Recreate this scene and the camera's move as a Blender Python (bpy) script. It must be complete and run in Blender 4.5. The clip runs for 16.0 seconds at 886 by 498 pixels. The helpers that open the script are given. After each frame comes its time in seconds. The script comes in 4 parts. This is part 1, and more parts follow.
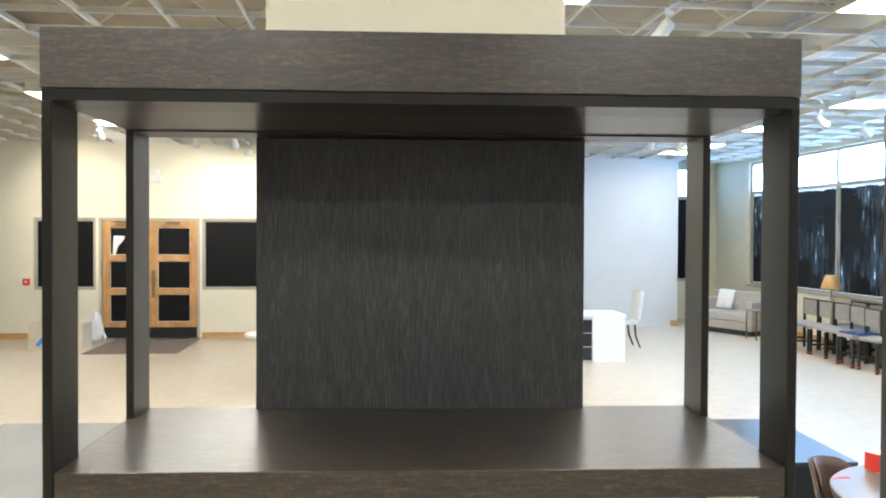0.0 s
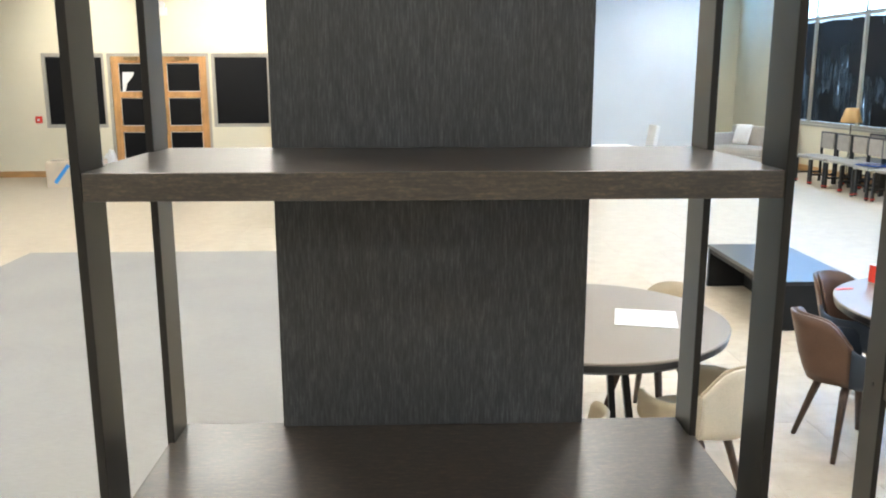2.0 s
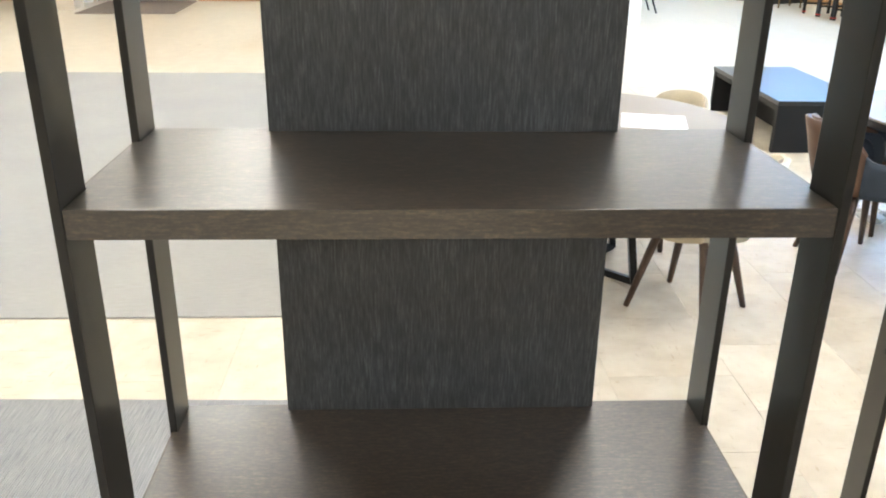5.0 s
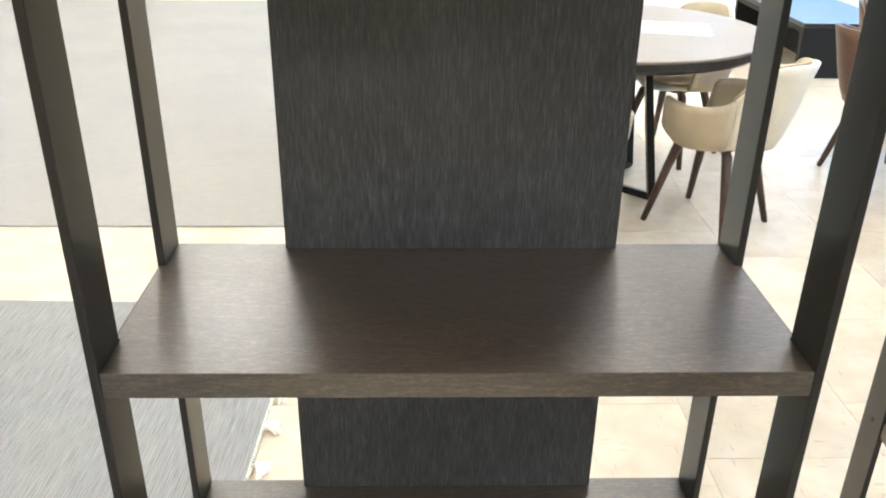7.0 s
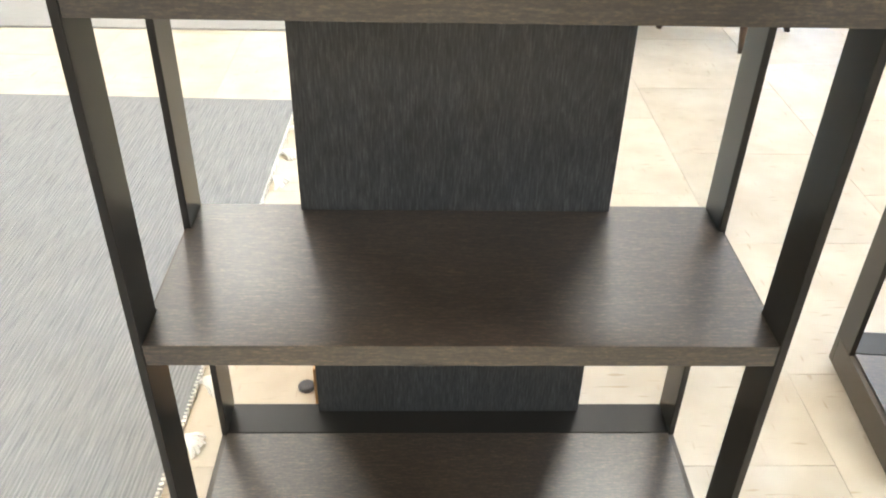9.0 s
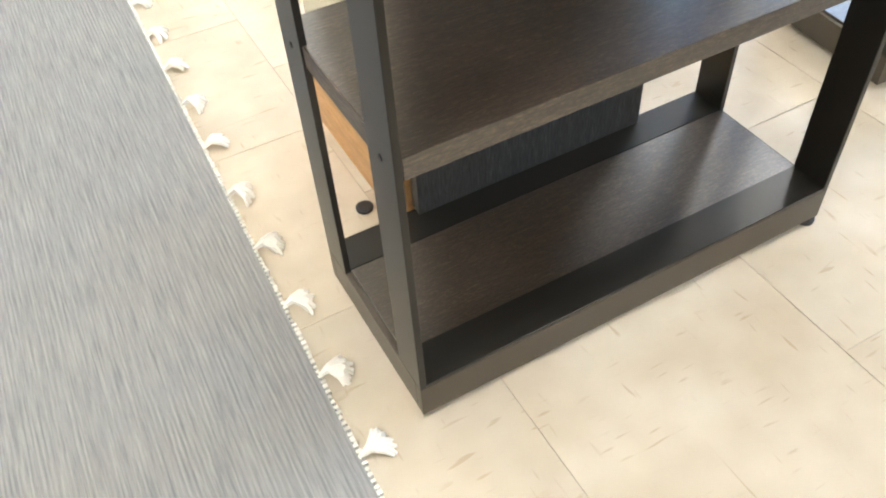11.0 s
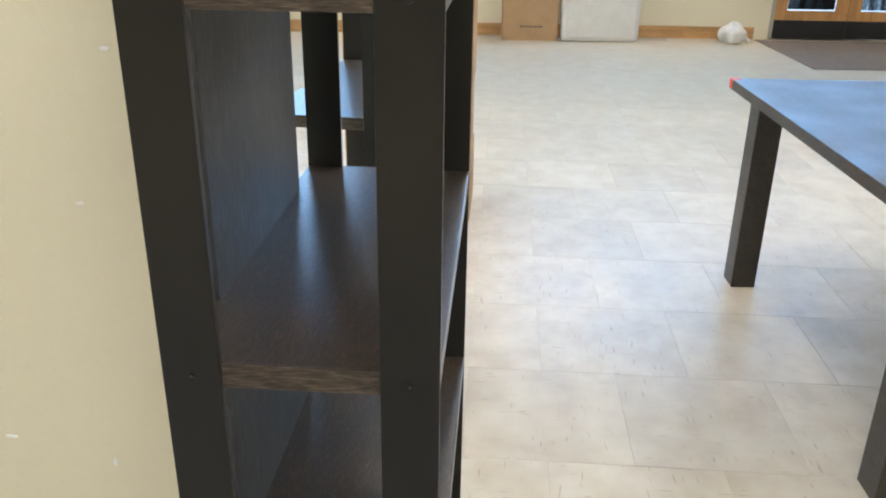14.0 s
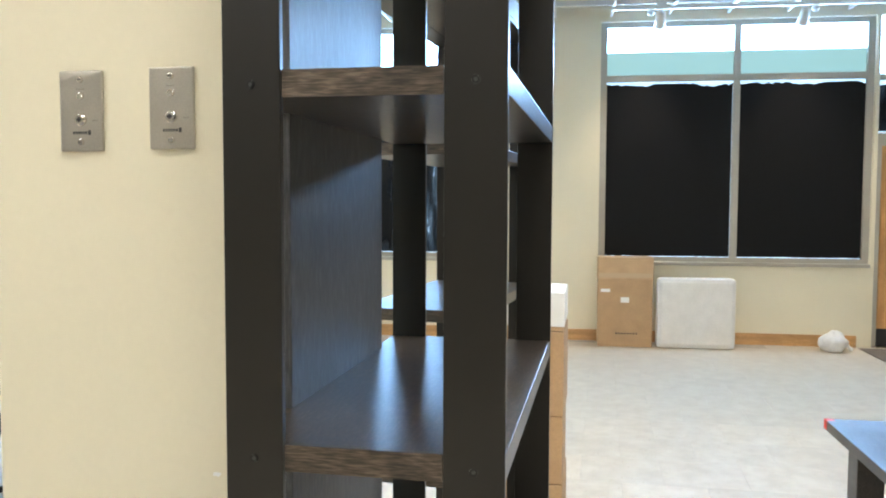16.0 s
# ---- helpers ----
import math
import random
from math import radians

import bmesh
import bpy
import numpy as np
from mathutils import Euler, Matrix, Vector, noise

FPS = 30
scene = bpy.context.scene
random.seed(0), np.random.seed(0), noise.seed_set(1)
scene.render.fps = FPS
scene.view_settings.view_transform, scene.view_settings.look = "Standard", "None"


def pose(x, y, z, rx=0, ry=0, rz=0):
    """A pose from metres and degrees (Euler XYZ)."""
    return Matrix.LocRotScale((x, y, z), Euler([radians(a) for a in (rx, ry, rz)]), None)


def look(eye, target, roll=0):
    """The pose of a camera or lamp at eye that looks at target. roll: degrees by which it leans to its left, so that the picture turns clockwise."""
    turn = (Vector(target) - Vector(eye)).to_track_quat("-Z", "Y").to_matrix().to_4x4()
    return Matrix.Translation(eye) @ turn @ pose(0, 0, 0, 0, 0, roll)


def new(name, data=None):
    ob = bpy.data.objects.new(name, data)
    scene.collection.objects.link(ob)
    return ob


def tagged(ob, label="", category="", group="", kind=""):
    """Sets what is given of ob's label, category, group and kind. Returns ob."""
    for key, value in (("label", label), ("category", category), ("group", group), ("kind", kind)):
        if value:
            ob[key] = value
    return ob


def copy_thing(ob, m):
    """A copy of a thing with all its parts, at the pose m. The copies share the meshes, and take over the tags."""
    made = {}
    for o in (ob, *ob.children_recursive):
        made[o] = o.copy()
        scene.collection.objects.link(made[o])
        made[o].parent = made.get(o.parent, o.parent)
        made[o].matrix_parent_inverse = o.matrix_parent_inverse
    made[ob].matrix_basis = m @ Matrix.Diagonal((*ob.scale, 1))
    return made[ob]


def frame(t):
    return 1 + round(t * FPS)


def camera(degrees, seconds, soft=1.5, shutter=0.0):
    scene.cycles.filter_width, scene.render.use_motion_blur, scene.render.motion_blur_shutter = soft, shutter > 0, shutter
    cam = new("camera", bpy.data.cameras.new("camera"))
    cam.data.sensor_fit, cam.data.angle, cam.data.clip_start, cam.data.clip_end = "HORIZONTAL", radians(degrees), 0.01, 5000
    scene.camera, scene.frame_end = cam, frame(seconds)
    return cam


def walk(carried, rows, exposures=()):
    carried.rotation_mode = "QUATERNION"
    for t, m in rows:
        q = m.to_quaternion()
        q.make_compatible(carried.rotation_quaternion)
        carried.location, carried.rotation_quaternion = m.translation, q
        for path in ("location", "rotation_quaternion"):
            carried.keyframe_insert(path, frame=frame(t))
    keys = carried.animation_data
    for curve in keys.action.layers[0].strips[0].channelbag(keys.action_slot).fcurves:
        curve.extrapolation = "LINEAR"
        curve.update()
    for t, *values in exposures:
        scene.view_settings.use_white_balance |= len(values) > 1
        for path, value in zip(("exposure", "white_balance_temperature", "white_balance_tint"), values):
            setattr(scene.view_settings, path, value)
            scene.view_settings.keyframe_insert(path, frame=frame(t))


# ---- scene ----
EXPOSURES = [(0.0, 0.05), (0.5, 0.06), (2.0, 0.1), (3.0, 0.15), (4.0, 0.26), (6.5, 0.52), (8.0, 0.57), (9.5, 0.62), (9.7, 0.62), (11.8, 0.12), (12.5, -0.12), (13.0, -0.1), (14.0, -0.06), (15.0, 0.0), (15.5, 0.01), (16.0, 0.08)]
cam = camera(56.12, 16.0, soft=2.0)

# seconds, place, turn (Euler degrees)
PATH = [
    (0, -0.0233, -0.8220, 1.9372, 88.989, -0.291, -2.662),
    (0.5, -0.0273, -0.8313, 1.9150, 85.814, -0.491, -2.717),
    (1, -0.0374, -0.8485, 1.8835, 82.283, -0.358, -3.159),
    (1.5, -0.0220, -0.8608, 1.8479, 80.289, 0.003, -2.813),
    (2, -0.0206, -0.8551, 1.7982, 78.263, 0.068, -1.753),
    (2.5, -0.0417, -0.8235, 1.7555, 76.455, -0.207, -1.993),
    (3, -0.0355, -0.7953, 1.7141, 74.146, 0.051, -2.674),
    (3.5, -0.0363, -0.7674, 1.6755, 71.629, -0.177, -3.064),
    (4, -0.0401, -0.7560, 1.6387, 69.908, -0.103, -2.821),
    (6.5, -0.0468, -0.7027, 1.4124, 65.362, -1.364, -1.574),
    (7, -0.0411, -0.7044, 1.3649, 64.336, -0.726, -1.351),
    (7.5, -0.0398, -0.7056, 1.3167, 62.934, -0.824, -1.154),
    (8, -0.0382, -0.7154, 1.2509, 61.266, -1.123, -0.879),
    (8.5, -0.0466, -0.7179, 1.1865, 58.591, -1.325, -1.309),
    (9, -0.0528, -0.7148, 1.1074, 55.464, -1.209, -1.197),
    (9.5, -0.0681, -0.7122, 1.0341, 51.416, -1.135, -0.990),
    (9.7, -0.1024, -0.7180, 1.0124, 49.451, -1.270, -1.381),
    (11.8, -0.8989, -0.4102, 1.0609, 44.939, 1.860, -56.203),
    (12, -0.9369, -0.3605, 1.0848, 47.280, 1.284, -62.820),
    (12.5, -0.9702, -0.1962, 1.1133, 51.762, 1.580, -73.477),
    (13, -1.0306, -0.0973, 1.1915, 56.982, 1.255, -79.438),
    (13.5, -1.1127, -0.0520, 1.2933, 61.371, 0.883, -84.653),
    (14, -1.1490, -0.0522, 1.3631, 67.126, -0.790, -85.890),
    (14.5, -1.1681, -0.0539, 1.4175, 73.283, -1.003, -84.647),
    (15, -1.1853, -0.0589, 1.4635, 78.164, -0.675, -82.580),
    (15.5, -1.2041, -0.0725, 1.5120, 82.819, -0.766, -80.922),
    (16, -1.2187, -0.0965, 1.5637, 86.596, -0.196, -79.064),
]
walk(cam, [(row[0], pose(*row[1:])) for row in PATH], exposures=EXPOSURES)

# ---------------------------------------------------------------- daylight
ROOM_TURN = math.atan(0.0474)
RM = Matrix.Rotation(ROOM_TURN, 4, "Z")
world = bpy.data.worlds.new("sky")
scene.world = world
world.use_nodes = True
wn = world.node_tree
wn.nodes.clear()
w_out = wn.nodes.new("ShaderNodeOutputWorld")
w_bg = wn.nodes.new("ShaderNodeBackground")
w_sky = wn.nodes.new("ShaderNodeTexSky")
w_sky.sky_type = "NISHITA"
w_sky.sun_disc = False
w_sky.sun_elevation = radians(50)
w_sky.sun_rotation = radians(120)
w_bg.inputs["Strength"].default_value = 0.15
wn.links.new(w_sky.outputs[0], w_bg.inputs["Color"])
wn.links.new(w_bg.outputs[0], w_out.inputs["Surface"])

sun_data = bpy.data.lights.new("sun", "SUN")
sun_data.energy = 1.5
sun_data.angle = radians(12)
sun_data.color = (1.0, 0.96, 0.9)
sun_ob = new("sun", sun_data)
sun_ob.matrix_basis = look((30, 10, 40), (0, 5, 0))


def window_light(name, u, v0, v1, z0, z1, power, colour):
    """Sky light entering through an opening of the east wall."""
    d = bpy.data.lights.new(name, "AREA")
    d.shape = "RECTANGLE"
    d.size, d.size_y = v1 - v0, z1 - z0
    d.energy, d.color = power, colour
    d.spread = radians(150)
    o = new(name, d)
    o.matrix_basis = RM @ Matrix.Translation((u, (v0 + v1) / 2, (z0 + z1) / 2)) @ Matrix(((0, 0, 1, 0), (1, 0, 0, 0), (0, 1, 0, 0), (0, 0, 0, 1))) @ Matrix.Rotation(radians(-19), 4, "X")
    return o


SKY_BLUE = (0.34, 0.61, 1.0)
window_light("clerestory_light", 8.02, 1.35, 13.0, 2.95, 3.46, 190, SKY_BLUE)
window_light("clerestory_light", 8.02, -3.18, -0.48, 2.96, 3.46, 90, SKY_BLUE)



def wall_washer(u, v, u1, v1, z1, power):
    """The beam of one of the ceiling spotlights."""
    d = bpy.data.lights.new("spot_beam", "SPOT")
    d.energy, d.color = power, (1.0, 0.93, 0.82)
    d.spot_size, d.spot_blend, d.shadow_soft_size = radians(75), 0.9, 0.05
    o = new("spot_beam", d)
    o.matrix_basis = RM @ look((u, v, 3.36), (u1, v1, z1))


def track_beam(v, power):
    """The beam of a lamp head on the track above the windows."""
    d = bpy.data.lights.new("track_beam", "SPOT")
    d.energy, d.color = power, (1.0, 0.86, 0.7)
    d.spot_size, d.spot_blend, d.shadow_soft_size = radians(80), 0.9, 0.04
    o = new("track_beam", d)
    o.matrix_basis = RM @ look((7.66, v, 3.43), (8.05, v, 0.9))


for wv in (-0.9, -2.5, -4.1):
    track_beam(wv, 85)
for wu, wv in ((-5.3, 12.9), (-4.2, 12.15), (-2.9, 13.05), (-2.0, 13.15)):
    wall_washer(wu, wv, wu, 14.6, 2.6, 130)

# ---------------------------------------------------------------- materials


def mat(name, colour, rough=0.6, metal=0.0, spec=0.5):
    m = bpy.data.materials.new(name)
    m.use_nodes = True
    b = m.node_tree.nodes["Principled BSDF"]
    b.inputs["Base Color"].default_value = (*colour, 1)
    b.inputs["Roughness"].default_value = rough
    b.inputs["Metallic"].default_value = metal
    b.inputs["Specular IOR Level"].default_value = spec
    return m


def node(m, kind, **values):
    n = m.node_tree.nodes.new(kind)
    for k, v in values.items():
        n.inputs[k].default_value = v
    return n


def link(m, a, b):
    m.node_tree.links.new(a, b)


def coords(m, scale=(1, 1, 1), kind="Object", turn=(0, 0, 0)):
    tc = m.node_tree.nodes.new("ShaderNodeTexCoord")
    mp = m.node_tree.nodes.new("ShaderNodeMapping")
    mp.inputs["Scale"].default_value = scale
    mp.inputs["Rotation"].default_value = turn
    link(m, tc.outputs[kind], mp.inputs["Vector"])
    return mp.outputs["Vector"]


def ramp(m, fac, stops):
    r = m.node_tree.nodes.new("ShaderNodeValToRGB")
    els = r.color_ramp.elements
    while len(els) < len(stops):
        els.new(0.5)
    for e, (p, c) in zip(els, stops):
        e.position = p
        e.color = (*c, 1)
    link(m, fac, r.inputs["Fac"])
    return r.outputs["Color"]


def mix(m, fac, a, b, blend="MIX"):
    n = m.node_tree.nodes.new("ShaderNodeMix")
    n.data_type, n.blend_type = "RGBA", blend
    for value, slot in ((fac, n.inputs[0]), (a, n.inputs[6]), (b, n.inputs[7])):
        if hasattr(value, "links"):
            link(m, value, slot)
        elif isinstance(value, tuple):
            slot.default_value = (*value, 1)
        else:
            slot.default_value = value
    return n.outputs[2]


def bump(m, height, strength=0.2, distance=0.002):
    n = node(m, "ShaderNodeBump", Strength=strength, Distance=distance)
    link(m, height, n.inputs["Height"])
    link(m, n.outputs["Normal"], m.node_tree.nodes["Principled BSDF"].inputs["Normal"])


def base(m, colour):
    link(m, colour, m.node_tree.nodes["Principled BSDF"].inputs["Base Color"])


def rough(m, value):
    link(m, value, m.node_tree.nodes["Principled BSDF"].inputs["Roughness"])


def speckled(name, colour, rough_value=0.6, metal=0.0, scale=6.0, amount=0.12, fine=120.0, relief=0.08, spec=0.5, grain=0.14):
    """A colour with broad blotches, fine grain and a slight relief."""
    m = mat(name, colour, rough_value, metal, spec)
    v = coords(m)
    big = node(m, "ShaderNodeTexNoise", Scale=scale, Detail=4.0)
    small = node(m, "ShaderNodeTexNoise", Scale=fine, Detail=3.0)
    link(m, v, big.inputs["Vector"]), link(m, v, small.inputs["Vector"])
    lo = tuple(c * (1 - amount) for c in colour)
    hi = tuple(min(1, c * (1 + amount)) for c in colour)
    c1 = ramp(m, big.outputs["Fac"], [(0.3, lo), (0.7, hi)])
    c2 = ramp(m, small.outputs["Fac"], [(0.3, (1 - grain,) * 3), (0.7, (1, 1, 1))])
    base(m, mix(m, 1.0, c1, c2, "MULTIPLY"))
    if relief:
        bump(m, small.outputs["Fac"], relief, 0.001)
    return m


def veneer(name, dark, light, axis, rough_lo=0.34, rough_hi=0.5, line=1.0, relief=0.15, spec=0.5, along=26.0, detail=5.0, ior=1.5):
    """Dark stained open-pore veneer with its grain along an axis."""
    m = mat(name, dark, 0.4, 0.0, spec)
    m.node_tree.nodes["Principled BSDF"].inputs["IOR"].default_value = ior
    across = 190.0 * line
    fine = [across] * 3
    fine[axis] = along
    wide = [22.0] * 3
    wide[axis] = 1.6
    v1, v2, v3 = coords(m, fine), coords(m, wide), coords(m)
    n1 = node(m, "ShaderNodeTexNoise", Scale=1.0, Detail=detail, Roughness=0.65, Distortion=0.35)
    n2 = node(m, "ShaderNodeTexNoise", Scale=1.0, Detail=1.5, Distortion=0.4)
    n3 = node(m, "ShaderNodeTexNoise", Scale=4.0, Detail=1.0)
    link(m, v1, n1.inputs["Vector"]), link(m, v2, n2.inputs["Vector"]), link(m, v3, n3.inputs["Vector"])
    mid = tuple((a + b) / 2 for a, b in zip(dark, light))
    c1 = ramp(m, n1.outputs["Fac"], [(0.36, dark), (0.52, mid), (0.68, light)])
    c2 = ramp(m, n2.outputs["Fac"], [(0.35, (0.82, 0.82, 0.82)), (0.65, (1.1, 1.08, 1.06))])
    c3 = mix(m, 1.0, c1, c2, "MULTIPLY")
    c4 = ramp(m, n3.outputs["Fac"], [(0.3, (0.85, 0.84, 0.83)), (0.7, (1.1, 1.1, 1.1))])
    base(m, mix(m, 1.0, c3, c4, "MULTIPLY"))
    rough(m, ramp(m, n3.outputs["Fac"], [(0.3, (rough_lo,) * 3), (0.7, (rough_hi,) * 3)]))
    if relief:
        bump(m, n1.outputs["Fac"], relief, 0.0006)
    return m


def open_pore(name, dark, light, axis, rough_lo, rough_hi, spec=0.5, ior=1.5, pores=380.0, length=30.0, relief=0.1, figure=0.2, fleck=0.0):
    """Stained oak veneer: short pale pores, wandering growth lines and cloudy stain, with the grain along an axis."""
    m = mat(name, dark, 0.4, 0.0, spec)
    m.node_tree.nodes["Principled BSDF"].inputs["IOR"].default_value = ior

    def stretched(across, along):
        v = [across] * 3
        v[axis] = along
        return coords(m, v)
    pore = node(m, "ShaderNodeTexNoise", Scale=1.0, Detail=2.0, Roughness=0.6, Distortion=0.2)
    cloud = node(m, "ShaderNodeTexNoise", Scale=1.0, Detail=3.0, Roughness=0.6)
    broad = node(m, "ShaderNodeTexNoise", Scale=3.5, Detail=2.0)
    growth = node(m, "ShaderNodeTexNoise", Scale=1.0, Detail=1.0, Distortion=0.8)
    link(m, stretched(pores, length), pore.inputs["Vector"])
    link(m, stretched(55.0, 11.0), cloud.inputs["Vector"])
    link(m, coords(m), broad.inputs["Vector"])
    link(m, stretched(16.0, 2.2), growth.inputs["Vector"])
    # growth lines: contours of a slow noise, so that they close into arches
    lines = node(m, "ShaderNodeMath")
    lines.operation = "MULTIPLY"
    lines.inputs[1].default_value = 46.0
    wave = node(m, "ShaderNodeMath")
    wave.operation = "SINE"
    link(m, growth.outputs["Fac"], lines.inputs[0]), link(m, lines.outputs[0], wave.inputs[0])
    c = ramp(m, pore.outputs["Fac"], [(0.36, dark), (0.52, tuple(0.6 * p + 0.4 * q for p, q in zip(dark, light))), (0.68, light)])
    c = mix(m, 1.0, c, ramp(m, wave.outputs[0], [(0.0, (1 - figure,) * 3), (0.6, (1, 1, 1))]), "MULTIPLY")
    c = mix(m, 1.0, c, ramp(m, cloud.outputs["Fac"], [(0.3, (0.86, 0.85, 0.84)), (0.7, (1.1, 1.09, 1.08))]), "MULTIPLY")
    c = mix(m, 1.0, c, ramp(m, broad.outputs["Fac"], [(0.3, (0.88, 0.88, 0.88)), (0.7, (1.1, 1.09, 1.08))]), "MULTIPLY")
    if fleck:
        speck = node(m, "ShaderNodeTexNoise", Scale=1.0, Detail=2.0, Roughness=0.7)
        link(m, stretched(310.0, 170.0), speck.inputs["Vector"])
        c = mix(m, 1.0, c, ramp(m, speck.outputs["Fac"], [(0.36, (1 - fleck, 1 - fleck, 1 - fleck)), (0.5, (1, 1, 1)), (0.68, (1 + 1.9 * fleck, 1 + 1.5 * fleck, 1 + 1.15 * fleck))]), "MULTIPLY")
    base(m, c)
    rough(m, ramp(m, broad.outputs["Fac"], [(0.3, (rough_lo,) * 3), (0.7, (rough_hi,) * 3)]))
    if relief:
        bump(m, pore.outputs["Fac"], relief, 0.0005)
    return m


VENEER_UP = open_pore("dark_veneer_upright", (0.0185, 0.0203, 0.0215), (0.078, 0.085, 0.091), 2, 0.4, 0.5, 0.8, 1.55, 420.0, 34.0, 0.14, 0.25, 0.12)
VENEER_FLAT = open_pore("dark_veneer_flat", (0.021, 0.0152, 0.0102), (0.08, 0.058, 0.039), 0, 0.29, 0.33, 0.75, 1.7, 360.0, 48.0, 0.0, 0.2, 0.42)
VENEER_EDGE = open_pore("dark_veneer_edge", (0.04, 0.03, 0.021), (0.16, 0.122, 0.088), 1, 0.34, 0.42, 0.5, 1.5, 420.0, 40.0, 0.1, 0.3)
BASE_BROWN = speckled("brown_satin_laminate", (0.075, 0.061, 0.045), 0.36, 0, 9, 0.1, 260, 0.02, 0.5, 0.1)
STEEL = speckled("bronzed_steel", (0.0165, 0.0148, 0.012), 0.29, 0.0, 8, 0.1, 300, 0.0, 0.42, 0.04)
SCREW = mat("dark_screw", (0.03, 0.03, 0.03), 0.35, 0.8)
CREAM = speckled("cream_paint", (0.77, 0.715, 0.545), 0.55, 0, 1.4, 0.03, 90, 0.015, 0.4, 0.02)
WHITE_WALL = speckled("white_paint", (0.63, 0.635, 0.615), 0.6, 0, 1.2, 0.03, 90, 0.015, 0.4, 0.02)
TAUPE_WALL = speckled("taupe_paint", (0.3, 0.275, 0.225), 0.6, 0, 1.4, 0.05, 90, 0.015, 0.3, 0.02)
PALE_CARD = speckled("pale_cardboard", (0.68, 0.58, 0.44), 0.85, 0, 6, 0.06, 150, 0.06)
CHIP = mat("bare_plaster_chip", (0.85, 0.85, 0.83), 0.8)
OAK = veneer("oak_trim", (0.5, 0.28, 0.11), (0.62, 0.37, 0.165), 1, 0.4, 0.5, 0.5)
OAK_X = veneer("oak_trim_along", (0.5, 0.28, 0.11), (0.62, 0.37, 0.165), 0, 0.4, 0.5, 0.5)
OAK_DOOR = veneer("oak_door", (0.5, 0.26, 0.09), (0.62, 0.35, 0.14), 2, 0.4, 0.5, 0.5)
FRAME = speckled("window_frame_paint", (0.46, 0.43, 0.36), 0.5, 0.2, 5, 0.05, 200, 0.03)
PLATE = speckled("brushed_steel_plate", (0.52, 0.49, 0.42), 0.32, 0.9, 20, 0.06, 500, 0.05)
INK = mat("dark_print", (0.05, 0.05, 0.05), 0.6)
CARD = speckled("brown_cardboard", (0.5, 0.33, 0.18), 0.85, 0, 6, 0.08, 150, 0.08)
TAPE = mat("packing_tape", (0.56, 0.42, 0.27), 0.25)
PAPER = mat("white_paper", (0.86, 0.86, 0.84), 0.7)
PLASTIC_BAG = speckled("white_plastic_bag", (0.8, 0.8, 0.78), 0.35, 0, 14, 0.06, 60, 0.2)
FOAM = speckled("white_padding", (0.78, 0.77, 0.74), 0.8, 0, 9, 0.04, 120, 0.15)
RED = mat("red_tape", (0.8, 0.05, 0.03), 0.5)
BLUE_WRAP = speckled("glossy_blue_plastic", (0.02, 0.07, 0.24), 0.2, 0, 9, 0.3, 40, 0.4)
BLUE_TAPE = mat("blue_tape", (0.05, 0.3, 0.75), 0.6)
BLACK = speckled("black_lacquer", (0.02, 0.02, 0.022), 0.28, 0, 6, 0.1, 120, 0.03)
BLACK_MATT = speckled("matt_black_board", (0.014, 0.014, 0.015), 0.55, 0, 6, 0.1, 120, 0.03, 0.25)
BLACK_METAL = mat("black_metal", (0.02, 0.02, 0.02), 0.35, 0.6)
WALNUT = veneer("walnut_leg", (0.05, 0.028, 0.018), (0.11, 0.065, 0.045), 2, 0.35, 0.5, 0.5)
TABLE_WOOD = veneer("dark_table_wood", (0.025, 0.021, 0.019), (0.07, 0.06, 0.052), 0, 0.3, 0.42)
ROUND_TOP = speckled("taupe_lacquer", (0.225, 0.187, 0.148), 0.36, 0, 4, 0.04, 200, 0.02)
SHELL_WHITE = speckled("cream_shell", (0.74, 0.68, 0.56), 0.45, 0, 8, 0.04, 200, 0.03)
SHELL_BROWN = speckled("brown_leather_shell", (0.13, 0.07, 0.045), 0.45, 0, 8, 0.1, 200, 0.06)
CUSHION = speckled("beige_weave", (0.5, 0.42, 0.3), 0.9, 0, 10, 0.06, 700, 0.4)
CUSHION_BLUE = speckled("navy_fabric", (0.03, 0.045, 0.07), 0.7, 0, 10, 0.1, 700, 0.4)
SOFA_CLOTH = speckled("grey_upholstery", (0.5, 0.46, 0.4), 0.95, 0, 10, 0.05, 500, 0.3)
PILLOW_CLOTH = speckled("white_pillow_cloth", (0.8, 0.78, 0.74), 0.95, 0, 10, 0.05, 500, 0.3)
SHADE = mat("tan_lamp_shade", (0.6, 0.36, 0.14), 0.8)
CEILING_METAL = speckled("white_grid_metal", (0.8, 0.78, 0.72), 0.5, 0, 6, 0.05, 100, 0.03)
DECK = speckled("dusty_deck", (0.44, 0.39, 0.3), 0.8, 0, 1.5, 0.15, 60, 0.1)
WHITE_METAL = mat("white_enamel", (0.78, 0.77, 0.72), 0.4)


def emitter(name, colour, strength):
    m = mat(name, (0.8, 0.8, 0.8), 0.5)
    b = m.node_tree.nodes["Principled BSDF"]
    b.inputs["Emission Color"].default_value = (*colour, 1)
    b.inputs["Emission Strength"].default_value = strength
    return m


TUBE_LIGHT = emitter("lit_diffuser", (1.0, 0.975, 0.915), 28.0)
SKY_GLOW = emitter("bright_sky", (0.27, 0.54, 1.0), 19.0)
# self-lit sheet set behind torn or scratched film to imitate daylight outside
DAY_GLOW = emitter("daylight_glow_sheet", (0.42, 0.7, 1.0), 1.5)


